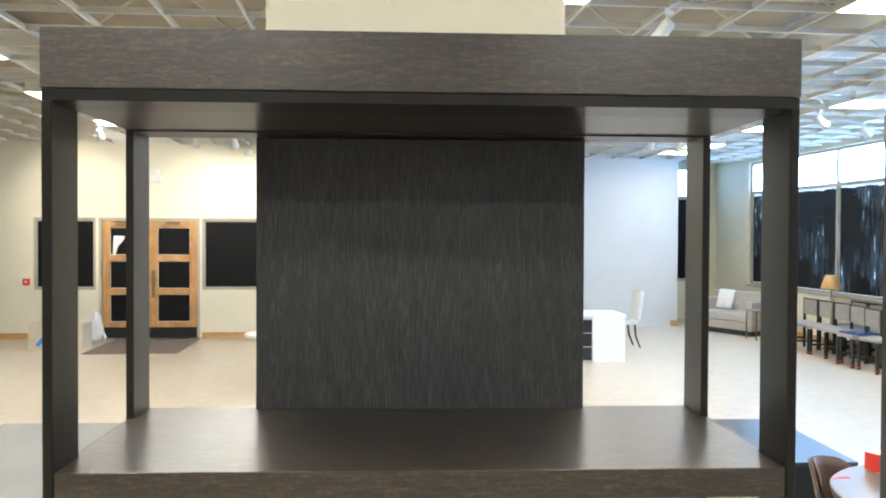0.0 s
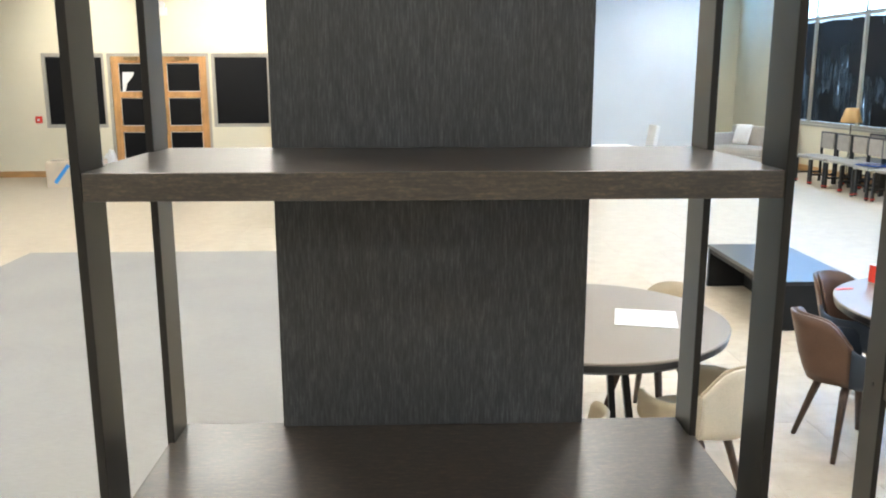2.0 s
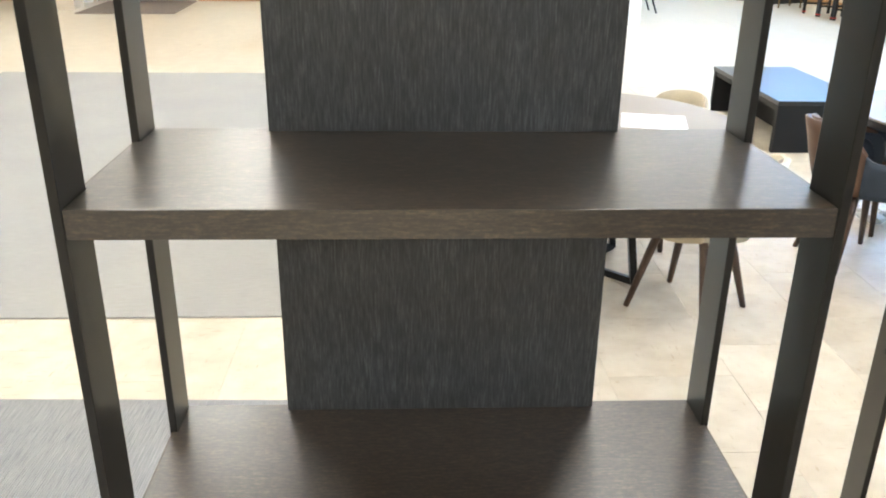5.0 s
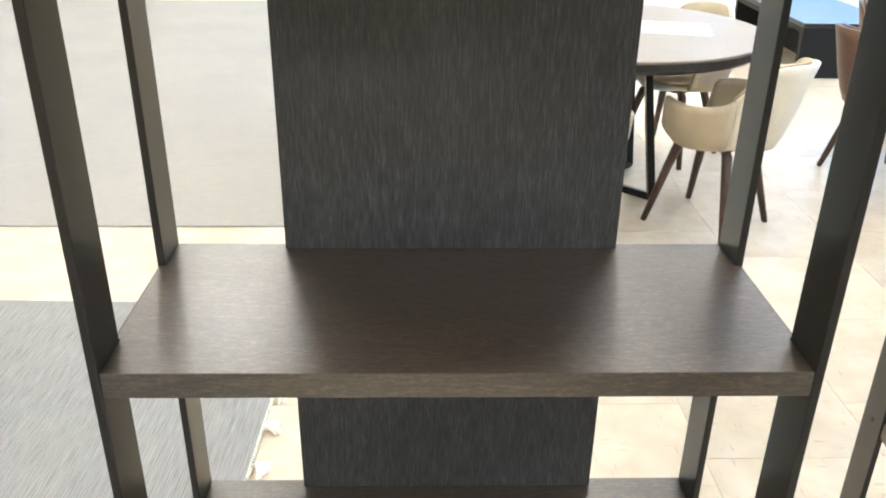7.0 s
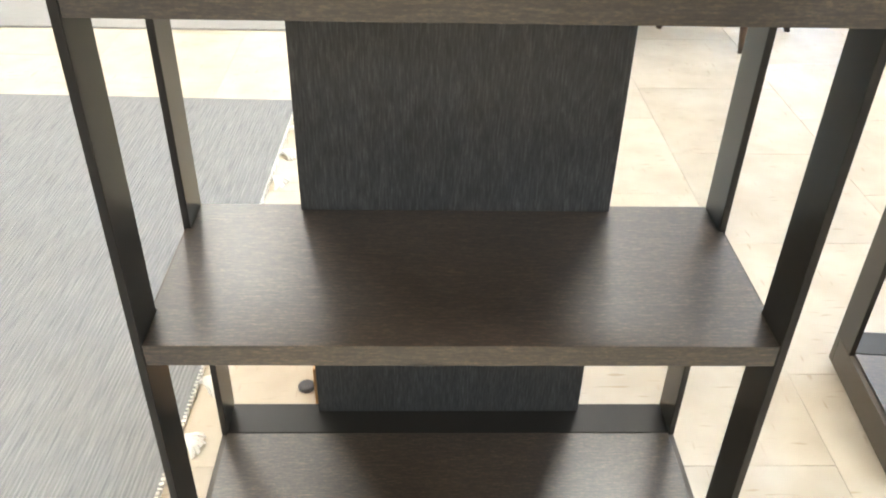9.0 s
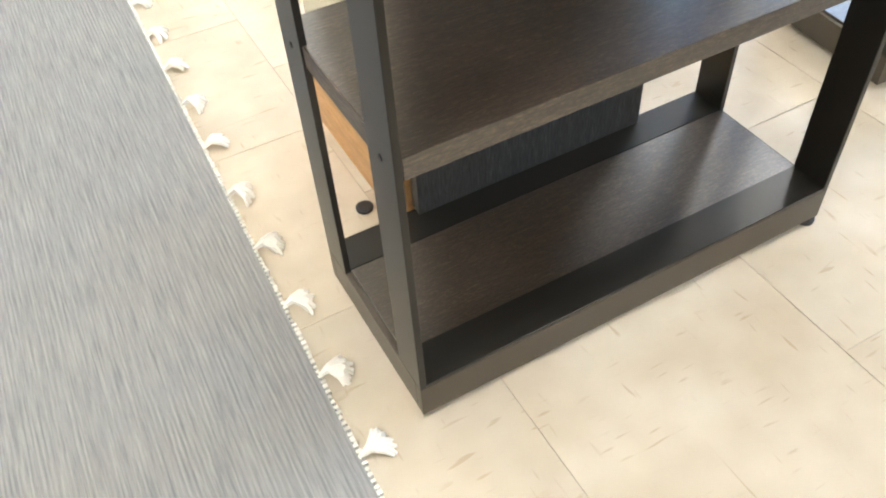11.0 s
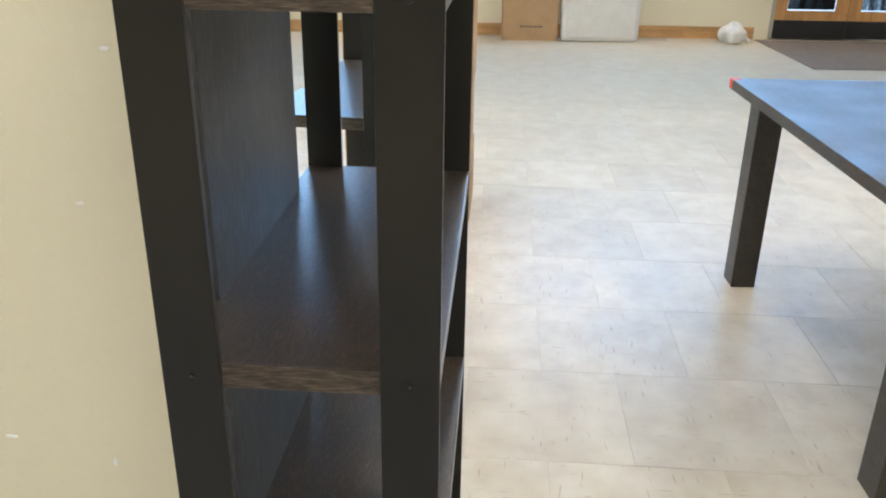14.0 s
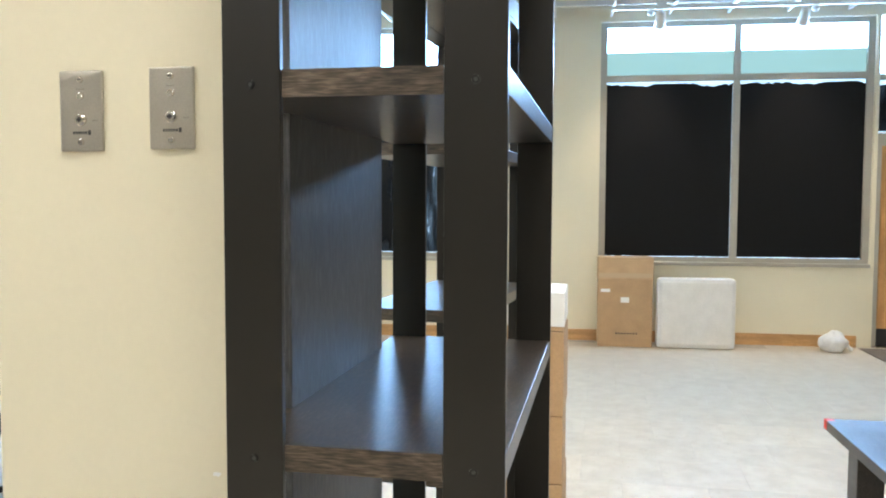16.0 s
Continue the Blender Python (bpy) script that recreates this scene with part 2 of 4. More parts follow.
def tile_material(name):
    m = mat(name, (0.55, 0.47, 0.36), 0.32, 0.0, 0.26)
    info = m.node_tree.nodes.new("ShaderNodeObjectInfo")
    geo = m.node_tree.nodes.new("ShaderNodeNewGeometry")
    rnd = node(m, "ShaderNodeMath")
    rnd.operation = "ADD"
    link(m, info.outputs["Random"], rnd.inputs[0]), link(m, geo.outputs["Random Per Island"], rnd.inputs[1])
    tc = m.node_tree.nodes.new("ShaderNodeTexCoord")
    off = m.node_tree.nodes.new("ShaderNodeVectorMath")
    off.operation = "MULTIPLY_ADD"
    link(m, rnd.outputs[0], off.inputs[0])
    off.inputs[1].default_value = (37, 23, 11)
    link(m, tc.outputs["Object"], off.inputs[2])
    along = node(m, "ShaderNodeMapping", Scale=(20, 120, 1))
    across = node(m, "ShaderNodeMapping", Scale=(125, 20, 1), Location=(3, 7, 0))
    link(m, off.outputs[0], along.inputs["Vector"]), link(m, off.outputs[0], across.inputs["Vector"])
    n1 = node(m, "ShaderNodeTexNoise", Scale=7.0, Detail=2.0, Roughness=0.6)
    n2 = node(m, "ShaderNodeTexNoise", Scale=1.0, Detail=0.0)
    n4 = node(m, "ShaderNodeTexNoise", Scale=1.0, Detail=0.0)
    n3 = node(m, "ShaderNodeTexNoise", Scale=9.0, Detail=1.0, Roughness=0.6)
    link(m, off.outputs[0], n1.inputs["Vector"]), link(m, off.outputs[0], n3.inputs["Vector"])
    link(m, along.outputs[0], n2.inputs["Vector"]), link(m, across.outputs[0], n4.inputs["Vector"])
    c1 = ramp(m, n1.outputs["Fac"], [(0.3, (0.54, 0.462, 0.352)), (0.5, (0.6, 0.525, 0.413)), (0.72, (0.66, 0.592, 0.48))])
    dash = [(0.19, (0.84, 0.78, 0.71)), (0.27, (1, 1, 1))]
    patch = ramp(m, n3.outputs["Fac"], [(0.44, (0, 0, 0)), (0.58, (1, 1, 1))])
    c2 = mix(m, patch, ramp(m, n2.outputs["Fac"], dash), ramp(m, n4.outputs["Fac"], dash))
    c3 = mix(m, 1.0, c1, c2, "MULTIPLY")
    tint = ramp(m, info.outputs["Random"], [(0.0, (0.93, 0.93, 0.93)), (1.0, (1.05, 1.04, 1.03))])
    base(m, mix(m, 1.0, c3, tint, "MULTIPLY"))
    rough(m, ramp(m, n1.outputs["Fac"], [(0.3, (0.29,) * 3), (0.7, (0.41,) * 3)]))
    return m


TILE = tile_material("stone_look_floor_tile")
GROUT = speckled("pale_joint", (0.53, 0.465, 0.37), 0.8, 0, 5, 0.1, 200, 0.1)


def weave(name, dark, light, sx, sy, ribs):
    """A flat-woven rug: ribs and slubs along x."""
    m = mat(name, dark, 0.95, 0, 0.2)
    v = coords(m, (sx, sy, 1))
    n1 = node(m, "ShaderNodeTexNoise", Scale=1.0, Detail=4.0, Roughness=0.7)
    n2 = node(m, "ShaderNodeTexNoise", Scale=1.3, Detail=3.0)
    link(m, v, n1.inputs["Vector"]), link(m, coords(m), n2.inputs["Vector"])
    w = node(m, "ShaderNodeTexWave", Scale=42.0, Distortion=2.0, Detail=2.0)
    w.bands_direction = ribs
    link(m, coords(m), w.inputs["Vector"])
    c1 = ramp(m, n1.outputs["Fac"], [(0.34, dark), (0.66, light)])
    c2 = ramp(m, n2.outputs["Fac"], [(0.35, (0.96, 0.96, 0.97)), (0.65, (1.03, 1.03, 1.02))])
    c3 = ramp(m, w.outputs["Fac"], [(0.0, (0.88, 0.88, 0.88)), (1.0, (1, 1, 1))])
    base(m, mix(m, 1.0, mix(m, 1.0, c1, c2, "MULTIPLY"), c3, "MULTIPLY"))
    bump(m, w.outputs["Fac"], 0.3, 0.003)
    return m


RUG_PALE = weave("pale_grey_weave", (0.335, 0.326, 0.305), (0.385, 0.376, 0.354), 14, 160, "Y")
RUG_DARK = weave("mid_grey_weave", (0.22, 0.225, 0.235), (0.37, 0.367, 0.36), 260, 9, "X")
FRINGE = mat("cream_fringe_yarn", (0.84, 0.82, 0.76), 0.95)
DOORMAT = speckled("brown_doormat", (0.2, 0.16, 0.13), 0.95, 0, 12, 0.1, 500, 0.4)


def film_material(name, worn, scale=(1, 13, 1.5), thin_lo=0.06, thin_hi=0.3):
    """Matt black film on a pane, with scratches that let daylight in."""
    m = mat(name, (0.0055, 0.0057, 0.0065), 0.5, 0.0, 0.16)
    v = coords(m, scale)
    n1 = node(m, "ShaderNodeTexNoise", Scale=1.0, Detail=4.0, Roughness=0.65)
    n2 = node(m, "ShaderNodeTexNoise", Scale=0.9, Detail=2.0)
    link(m, v, n1.inputs["Vector"]), link(m, coords(m), n2.inputs["Vector"])
    scratch = ramp(m, n1.outputs["Fac"], [(0.58, (0, 0, 0)), (0.68, (1, 1, 1))])
    where = ramp(m, n2.outputs["Fac"], [(0.36, (0.0, 0.0, 0.0)), (0.56, (1, 1, 1))])
    thin = ramp(m, n1.outputs["Fac"], [(0.4, (thin_lo,) * 3), (0.6, (thin_hi,) * 3)])
    if not worn:
        return m
    clear = m.node_tree.nodes.new("ShaderNodeBsdfTransparent")
    both = m.node_tree.nodes.new("ShaderNodeMixShader")
    link(m, mix(m, 1.0, mix(m, 1.0, scratch, thin, "LIGHTEN"), where, "MULTIPLY"), both.inputs[0])
    link(m, m.node_tree.nodes["Principled BSDF"].outputs[0], both.inputs[1])
    link(m, clear.outputs[0], both.inputs[2])
    link(m, both.outputs[0], m.node_tree.nodes["Material Output"].inputs["Surface"])
    return m


FILM = film_material("black_window_film", False)
FILM_WORN = film_material("scratched_window_film", True, (1, 15, 2.2), 0.09, 0.36)
FILM_DOOR = film_material("scratched_door_film", True, (16, 1, 3), 0.16, 0.5)
FILM_TRANSOM = film_material("torn_transom_film", True, (1, 16, 3), 0.1, 0.32)
# opaque frosted glass; emission imitates the daylight passing through it
FROST = emitter("frosted_glow_pane", (0.36, 0.66, 0.68), 0.85)
FROST.node_tree.nodes["Principled BSDF"].inputs["Base Color"].default_value = (0.08, 0.12, 0.12, 1)

# ---------------------------------------------------------------- building tools


def box(bm, x0, x1, y0, y1, z0, z1, bevel=0.0):
    vs = [bm.verts.new(p) for p in ((x0, y0, z0), (x1, y0, z0), (x1, y1, z0), (x0, y1, z0), (x0, y0, z1), (x1, y0, z1), (x1, y1, z1), (x0, y1, z1))]
    fs = [bm.faces.new([vs[i] for i in q]) for q in ((3, 2, 1, 0), (4, 5, 6, 7), (0, 1, 5, 4), (1, 2, 6, 5), (2, 3, 7, 6), (3, 0, 4, 7))]
    if bevel:
        edges = list({e for f in fs for e in f.edges})
        bmesh.ops.bevel(bm, geom=edges, offset=bevel, segments=2, profile=0.6, affect="EDGES")
    return bm


def boxes(*specs, bevel=0.0):
    bm = bmesh.new()
    for s in specs:
        box(bm, *s, bevel=bevel)
    return bm


def tube(bm, points, radii, sides=10, caps=True):
    """A round bar along points, with a radius at each."""
    rings = []
    pts = [Vector(p) for p in points]
    for i, p in enumerate(pts):
        d = (pts[min(i + 1, len(pts) - 1)] - pts[max(i - 1, 0)]).normalized()
        a = d.orthogonal().normalized() if not rings else (rings_axis - d * rings_axis.dot(d)).normalized()
        rings_axis = a
        b = d.cross(a)
        rings.append([bm.verts.new(p + radii[i] * (math.cos(k * 2 * math.pi / sides) * a + math.sin(k * 2 * math.pi / sides) * b)) for k in range(sides)])
    for r0, r1 in zip(rings, rings[1:]):
        for k in range(sides):
            bm.faces.new((r0[k], r0[(k + 1) % sides], r1[(k + 1) % sides], r1[k]))
    if caps:
        bm.faces.new(rings[0][::-1]), bm.faces.new(rings[-1])
    return bm


def lathe(bm, profile, sides=32, centre=(0, 0)):
    """Turned form: (radius, height) pairs from bottom to top."""
    rings = [[bm.verts.new((centre[0] + r * math.cos(2 * math.pi * k / sides), centre[1] + r * math.sin(2 * math.pi * k / sides), z)) for k in range(sides)] for r, z in profile]
    for r0, r1 in zip(rings, rings[1:]):
        for k in range(sides):
            bm.faces.new((r0[k], r0[(k + 1) % sides], r1[(k + 1) % sides], r1[k]))
    bm.faces.new(rings[0][::-1]), bm.faces.new(rings[-1])
    return bm


def mesh_of(name, bm, material, smooth=False):
    bmesh.ops.recalc_face_normals(bm, faces=bm.faces)
    me = bpy.data.meshes.new(name)
    bm.to_mesh(me)
    bm.free()
    me.materials.append(material)
    if smooth:
        for p in me.polygons:
            p.use_smooth = True
    return me


def part(name, bm, material, parent=None, label="", at=None, smooth=False):
    ob = new(name, mesh_of(name, bm, material, smooth))
    if parent is not None:
        ob.parent = parent
    if at is not None:
        ob.matrix_basis = at
    if label:
        tagged(ob, label)
    return ob


def thing(name, label, category, at=None, group="", kind=""):
    ob = new(name)
    ob.empty_display_size = 0.1
    if at is not None:
        ob.matrix_basis = at
    return tagged(ob, label, category, group, kind)


def structure(name, bm, material, label, category, at=None, smooth=False):
    ob = part(name, bm, material, None, "", at, smooth)
    return tagged(ob, label, category, kind="structure")


# ---------------------------------------------------------------- shell of the hall (hall axes: u, v)
EAST, FAR, WHITE_V, BACK, WEST, SOUTH = 8.14, 14.84, 16.40, 18.0, -9.5, -7.0
DECK_Z, GRID_Z = 4.5, 3.56
T = 0.25

slab = structure("floor", boxes((WEST - T, EAST + T, SOUTH - T, BACK + T, -0.15, -0.0016)), GROUT, "pale grouted floor under stone-look tiles", "floor", RM)
structure("ceiling", boxes((WEST - T, EAST + T, SOUTH - T, BACK + T, DECK_Z, DECK_Z + 0.2)), DECK, "dusty beige roof deck above an open grid", "ceiling", RM)
structure("wall_west", boxes((WEST - T, WEST, SOUTH - T, BACK + T, -0.15, DECK_Z)), TAUPE_WALL, "plain taupe painted wall", "wall", RM)
structure("wall_south", boxes((WEST, EAST, SOUTH - T, SOUTH, -0.15, DECK_Z)), TAUPE_WALL, "plain taupe painted wall", "wall", RM)


def wall_with_openings(name, a0, a1, openings, along, face, label, material=CREAM, z1=DECK_Z):
    """A wall of thickness T behind its face, with rectangular holes (a0, a1, z0, z1) cut through it."""
    bm = bmesh.new()

    def piece(p0, p1, q0, q1):
        if p1 - p0 < 1e-4 or q1 - q0 < 1e-4:
            return
        if along == "u":
            box(bm, p0, p1, face, face + T, q0, q1)
        else:
            box(bm, face, face + T, p0, p1, q0, q1)
    cur = a0
    for o0, o1 in sorted({(o[0], o[1]) for o in openings}):
        piece(cur, o0, -0.15, z1)
        z = -0.15
        for _, _, b0, b1 in sorted(o for o in openings if (o[0], o[1]) == (o0, o1)):
            piece(o0, o1, z, b0)
            z = b1
        piece(o0, o1, z, z1)
        cur = o1
    piece(cur, a1, -0.15, z1)
    return structure(name, bm, material, label, "wall", RM)


BAYS = [1.31, 2.78, 4.25, 5.72, 7.19, 8.66, 10.13, 11.6, 13.07, 14.71, 16.35]
wall_with_openings("wall_east", SOUTH, BACK, [(-3.27, -0.43, 0.885, 3.505), (-4.99, -3.31, 0.0, 3.505), (1.31, 16.35, 0.90, 3.50)], "v", EAST, "cream window wall with high clerestory lights")
wall_with_openings("wall_far", WEST, 2.4, [(-6.03, -4.94, 0.89, 2.21), (-4.89, -3.09, 0.0, 2.21), (-3.05, -2.0, 0.89, 2.21)], "u", FAR, "cream wall with blacked-out windows and double doors")
structure("wall_return", boxes((2.4, 2.65, FAR, BACK, -0.15, DECK_Z)), WHITE_WALL, "short white return wall", "wall", RM)
structure("wall_white", boxes((2.65, 6.60, WHITE_V, WHITE_V + T, -0.15, DECK_Z)), WHITE_WALL, "broad plain off-white wall", "wall", RM)
wall_with_openings("wall_back", 2.65, EAST, [(7.12, 7.58, 0.88, 3.46)], "u", BACK, "cream end wall behind the grey sofa")

# oak baseboards
structure("baseboard", boxes((-3.04, 2.4, FAR - 0.02, FAR - 0.002, 0, 0.11)), OAK_X, "oak baseboard along the far wall", "baseboard", RM)
structure("baseboard", boxes((WEST, -4.95, FAR - 0.02, FAR - 0.002, 0, 0.11)), OAK_X, "oak baseboard along the far wall", "baseboard", RM)
structure("baseboard", boxes((EAST - 0.02, EAST - 0.002, -3.15, 16.4, 0, 0.125)), OAK, "oak baseboard under the windows", "baseboard", RM)
structure("baseboard", boxes((6.45, 6.62, WHITE_V - 0.02, WHITE_V - 0.002, 0, 0.125)), OAK_X, "oak baseboard end of the white wall", "baseboard", RM)


def window_east(name, edges, z0, ztrans, z1, frosted, label, film):
    """Blacked-out panes with clerestory lights above, in a metal frame; edges are the mullion lines along v."""
    w = thing(name, label, "window", RM, kind="structure")
    f = 0.055
    x0, x1 = EAST + 0.06, EAST + 0.14
    bm = bmesh.new()
    box(bm, x0, x1, edges[0], edges[-1], z0, z0 + f)
    box(bm, x0, x1, edges[0], edges[-1], z1 - f, z1)
    part("window_frame", bm, FRAME, w)
    part("transom", boxes((x0 - 0.004, x1, edges[0], edges[-1], ztrans - 0.035, ztrans + 0.035)), FRAME, w)
    for i, e in enumerate(edges):
        c = min(max(e, edges[0] + 0.035), edges[-1] - 0.035)
        part("mullion", boxes((x0 - 0.008, x1, c - 0.035, c + 0.035, z0 + f, z1 - f)), FRAME, w)
    part("window_sill", boxes((EAST - 0.03, x0, edges[0] + 0.005, edges[-1] - 0.005, z0 - 0.03, z0 + 0.006), bevel=0.004), FRAME, w)
    for a, b in zip(edges, edges[1:]):
        a, b = a + 0.035, b - 0.035
        rng = random.Random(round(a * 100))
        part("film", ragged_sheet(x0 + 0.03, a + 0.006, b - 0.006, z0 + f + 0.005, ztrans - 0.04, rng), film, w, "black film with a ragged upper edge")
        # sheet over the whole pane; its emission stands in for daylight
        part("gap", boxes((x0 + 0.045, x0 + 0.05, a, b, z0 + f, ztrans - 0.035)), DAY_GLOW, w, "glowing sheet in place of daylight behind the film")
        part("pane", boxes((x0 + 0.045, x0 + 0.05, a, b, ztrans + 0.035, z1 - f)), SKY_GLOW, w, "pane full of bright sky")
        if frosted:
            part("frosted_band", boxes((x0 + 0.034, x0 + 0.04, a, b, ztrans + 0.035, ztrans + 0.29)), FROST, w, "pale green frosted band with its daylight added as glow")
    return w


def ragged_sheet(x, a, b, z0, z1, rng):
    """A thin sheet whose upper and side edges are torn a little unevenly."""
    bm = bmesh.new()
    n = 36
    top, bot = [], []
    for i in range(n + 1):
        y = a + (b - a) * i / n
        if i in (0, n):
            y += rng.uniform(-0.004, 0.004)
        t = z1 - 0.012 - abs(rng.gauss(0, 0.012)) - 0.02 * max(0, math.sin(i * 0.31 + a * 7))
        top.append(y), bot.append(t)
    f0 = [bm.verts.new((x, y, z0 + abs(rng.gauss(0, 0.003)))) for y in top]
    f1 = [bm.verts.new((x, y, t)) for y, t in zip(top, bot)]
    g0 = [bm.verts.new((x + 0.003, v.co.y, v.co.z)) for v in f0]
    g1 = [bm.verts.new((x + 0.003, v.co.y, v.co.z)) for v in f1]
    for i in range(n):
        bm.faces.new((f0[i], f0[i + 1], f1[i + 1], f1[i]))
        bm.faces.new((g0[i], g1[i], g1[i + 1], g0[i + 1]))
        bm.faces.new((f1[i], f1[i + 1], g1[i + 1], g1[i]))
        bm.faces.new((f0[i], g0[i], g0[i + 1], f0[i + 1]))
    bm.faces.new((f0[0], f1[0], g1[0], g0[0]))
    bm.faces.new((f0[n], g0[n], g1[n], f1[n]))
    return bm


window_east("window_1", [-3.27, -1.88, -0.43], 0.885, 2.895, 3.505, True, "tall blacked-out window pair under bright clerestory panes", FILM)
window_east("window_2", BAYS, 0.90, 2.85, 3.50, False, "long blacked-out window band under bright clerestory panes", FILM_WORN)


def window_far(name, a0, a1):
    w = thing(name, "window covered with black paper in a grey frame", "window", RM, kind="structure")
    y0 = FAR + 0.03
    z0, z1 = 0.89, 2.21
    bm = boxes((a0, a1, y0, y0 + 0.08, z0, z0 + 0.05), (a0, a1, y0, y0 + 0.08, z1 - 0.05, z1), (a0, a0 + 0.05, y0, y0 + 0.08, z0 + 0.05, z1 - 0.05), (a1 - 0.05, a1, y0, y0 + 0.08, z0 + 0.05, z1 - 0.05))
    part("window_frame", bm, FRAME, w)
    part("film", boxes((a0 + 0.06, a1 - 0.06, y0 + 0.03, y0 + 0.035, z0 + 0.06, z1 - 0.07)), FILM, w)
    part("gap", boxes((a0 + 0.05, a1 - 0.05, y0 + 0.045, y0 + 0.05, z0 + 0.05, z1 - 0.05)), FRAME, w)
    return w


window_far("window_3", -6.03, -4.94)
window_far("window_4", -3.05, -2.0)
# sliver of window beside the end wall
w5 = thing("window_5", "narrow blacked-out window with a bright upper pane", "window", RM, kind="structure")
part("film", boxes((7.12, 7.58, BACK + 0.08, BACK + 0.085, 0.93, 2.78)), FILM, w5)
part("pane", boxes((7.12, 7.58, BACK + 0.08, BACK + 0.085, 2.86, 3.46)), SKY_GLOW, w5)
part("transom", boxes((7.12, 7.58, BACK + 0.05, BACK + 0.11, 2.78, 2.86)), FRAME, w5)
part("window_sill", boxes((7.12, 7.58, BACK - 0.02, BACK + 0.11, 0.88, 0.93)), FRAME, w5)


def double_door(name, m, width, height):
    """Oak double doors with three covered panes in each leaf. Local: x along the wall, y into it, z up."""
    d = thing(name, "closed oak double doors with papered panes", "door", m, kind="structure")
    fw = 0.05
    bm = boxes((0, fw, 0, 0.12, 0, height), (width - fw, width, 0, 0.12, 0, height), (fw, width - fw, 0, 0.12, height - fw, height))
    part("door_frame", bm, FRAME, d)
    lw = (width - 2 * fw) / 2
    for k in range(2):
        x0 = fw + k * lw + 0.004
        x1 = x0 + lw - 0.008
        st, kick = 0.13, 0.2
        zs = [kick, kick + 0.1]
        top = height - fw - 0.004
        h = (top - 0.12 - kick - 0.1 - 2 * 0.11) / 3
        bm = boxes((x0, x0 + st, 0.03, 0.075, kick, top), (x1 - st, x1, 0.03, 0.075, kick, top), (x0 + st, x1 - st, 0.03, 0.075, kick, kick + 0.1), (x0 + st, x1 - st, 0.03, 0.075, top - 0.12, top))
        for j in (1, 2):
            z = kick + 0.1 + j * h + (j - 1) * 0.11
            box(bm, x0 + st, x1 - st, 0.03, 0.075, z, z + 0.11)
        leaf = part("leaf", bm, OAK_DOOR, d)
        part("kick_plate", boxes((x0, x1, 0.026, 0.07, 0.01, kick)), BLACK, leaf, "dark grey kick plate")
        for j in range(3):
            z = kick + 0.1 + j * (h + 0.11)
            part("film", boxes((x0 + st + 0.012, x1 - st - 0.012, 0.05, 0.054, z + 0.012, z + h - 0.012)), FILM_DOOR if "2" in name else FILM, leaf)
            # full sheet behind the film: white paper, or in door_2 added daylight glow
            part("pane_edge", boxes((x0 + st, x1 - st, 0.06, 0.064, z, z + h)), DAY_GLOW if "2" in name else PAPER, leaf)
        hx = x1 - 0.09 if k == 0 else x0 + 0.03
        part("handle", boxes((hx, hx + 0.06, 0.0, 0.03, 0.75, 1.25), bevel=0.008), BRASS, leaf, "worn brass push plate")
    return d


BRASS = speckled("worn_brass", (0.28, 0.19, 0.09), 0.4, 0.8, 30, 0.2, 200, 0.1)
double_door("door_1", RM @ Matrix.Translation((-4.89, FAR + 0.02, 0)), 1.80, 2.21)
far_door = [o for o in bpy.data.objects if o.name == "door_1"][0]
note = bmesh.new()
ring = [note.verts.new((0.23 + x, 0.047, 1.48 + z)) for x, z in ((0, 0), (0.03, -0.02), (0.09, 0.2), (0.2, 0.33), (0.22, 0.4), (0.02, 0.4), (0.01, 0.3))]
back = [note.verts.new((v.co.x, 0.0495, v.co.z)) for v in ring]
note.faces.new(ring), note.faces.new(back[::-1])
for i in range(7):
    note.faces.new((ring[i], ring[(i + 1) % 7], back[(i + 1) % 7], back[i]))
part("torn_paper", note, PAPER, far_door, "torn white paper stuck to a pane")
for k in range(2):
    part("door_closer", boxes((0.3 + 0.9 * k, 0.55 + 0.9 * k, -0.03, 0.02, 2.09, 2.15), bevel=0.006), BRASS, far_door, "brown door closer")
double_door("door_2", RM @ Matrix.Translation((EAST + 0.02, -3.31, 0)) @ Matrix.Rotation(radians(-90), 4, "Z"), 1.68, 2.2)
tr = thing("window_6", "door transom light with torn black film", "window", RM, kind="structure")
part("transom_frame", boxes((EAST + 0.02, EAST + 0.14, -4.99, -3.31, 2.2, 2.28), (EAST + 0.02, EAST + 0.14, -4.99, -3.31, 2.84, 2.9)), FRAME, tr)
part("film", ragged_sheet(EAST + 0.09, -4.97, -3.33, 2.3, 2.83, random.Random(5)), FILM_TRANSOM, tr)
# emitting sheet added behind the transom film in place of daylight
part("gap", boxes((EAST + 0.105, EAST + 0.11, -4.99, -3.31, 2.28, 2.84)), DAY_GLOW, tr)
part("pane", boxes((EAST + 0.105, EAST + 0.11, -4.99, -3.31, 2.9, 3.505)), SKY_GLOW, tr)

# square column behind the shelf
CX0, CX1, CY0, CY1 = -0.215, 0.2, 0.332, 0.726
col = thing("column", "square cream plastered column with scuffs and oak base", "column", kind="structure")
part("shaft", boxes((CX0, CX1, CY0, CY1, 0, DECK_Z), bevel=0.006), CREAM, col)
part("baseboard", boxes((CX0 - 0.014, CX0 - 0.001, CY0 - 0.013, CY1 + 0.014, 0, 0.150), bevel=0.002), OAK, col, "oak baseboard")
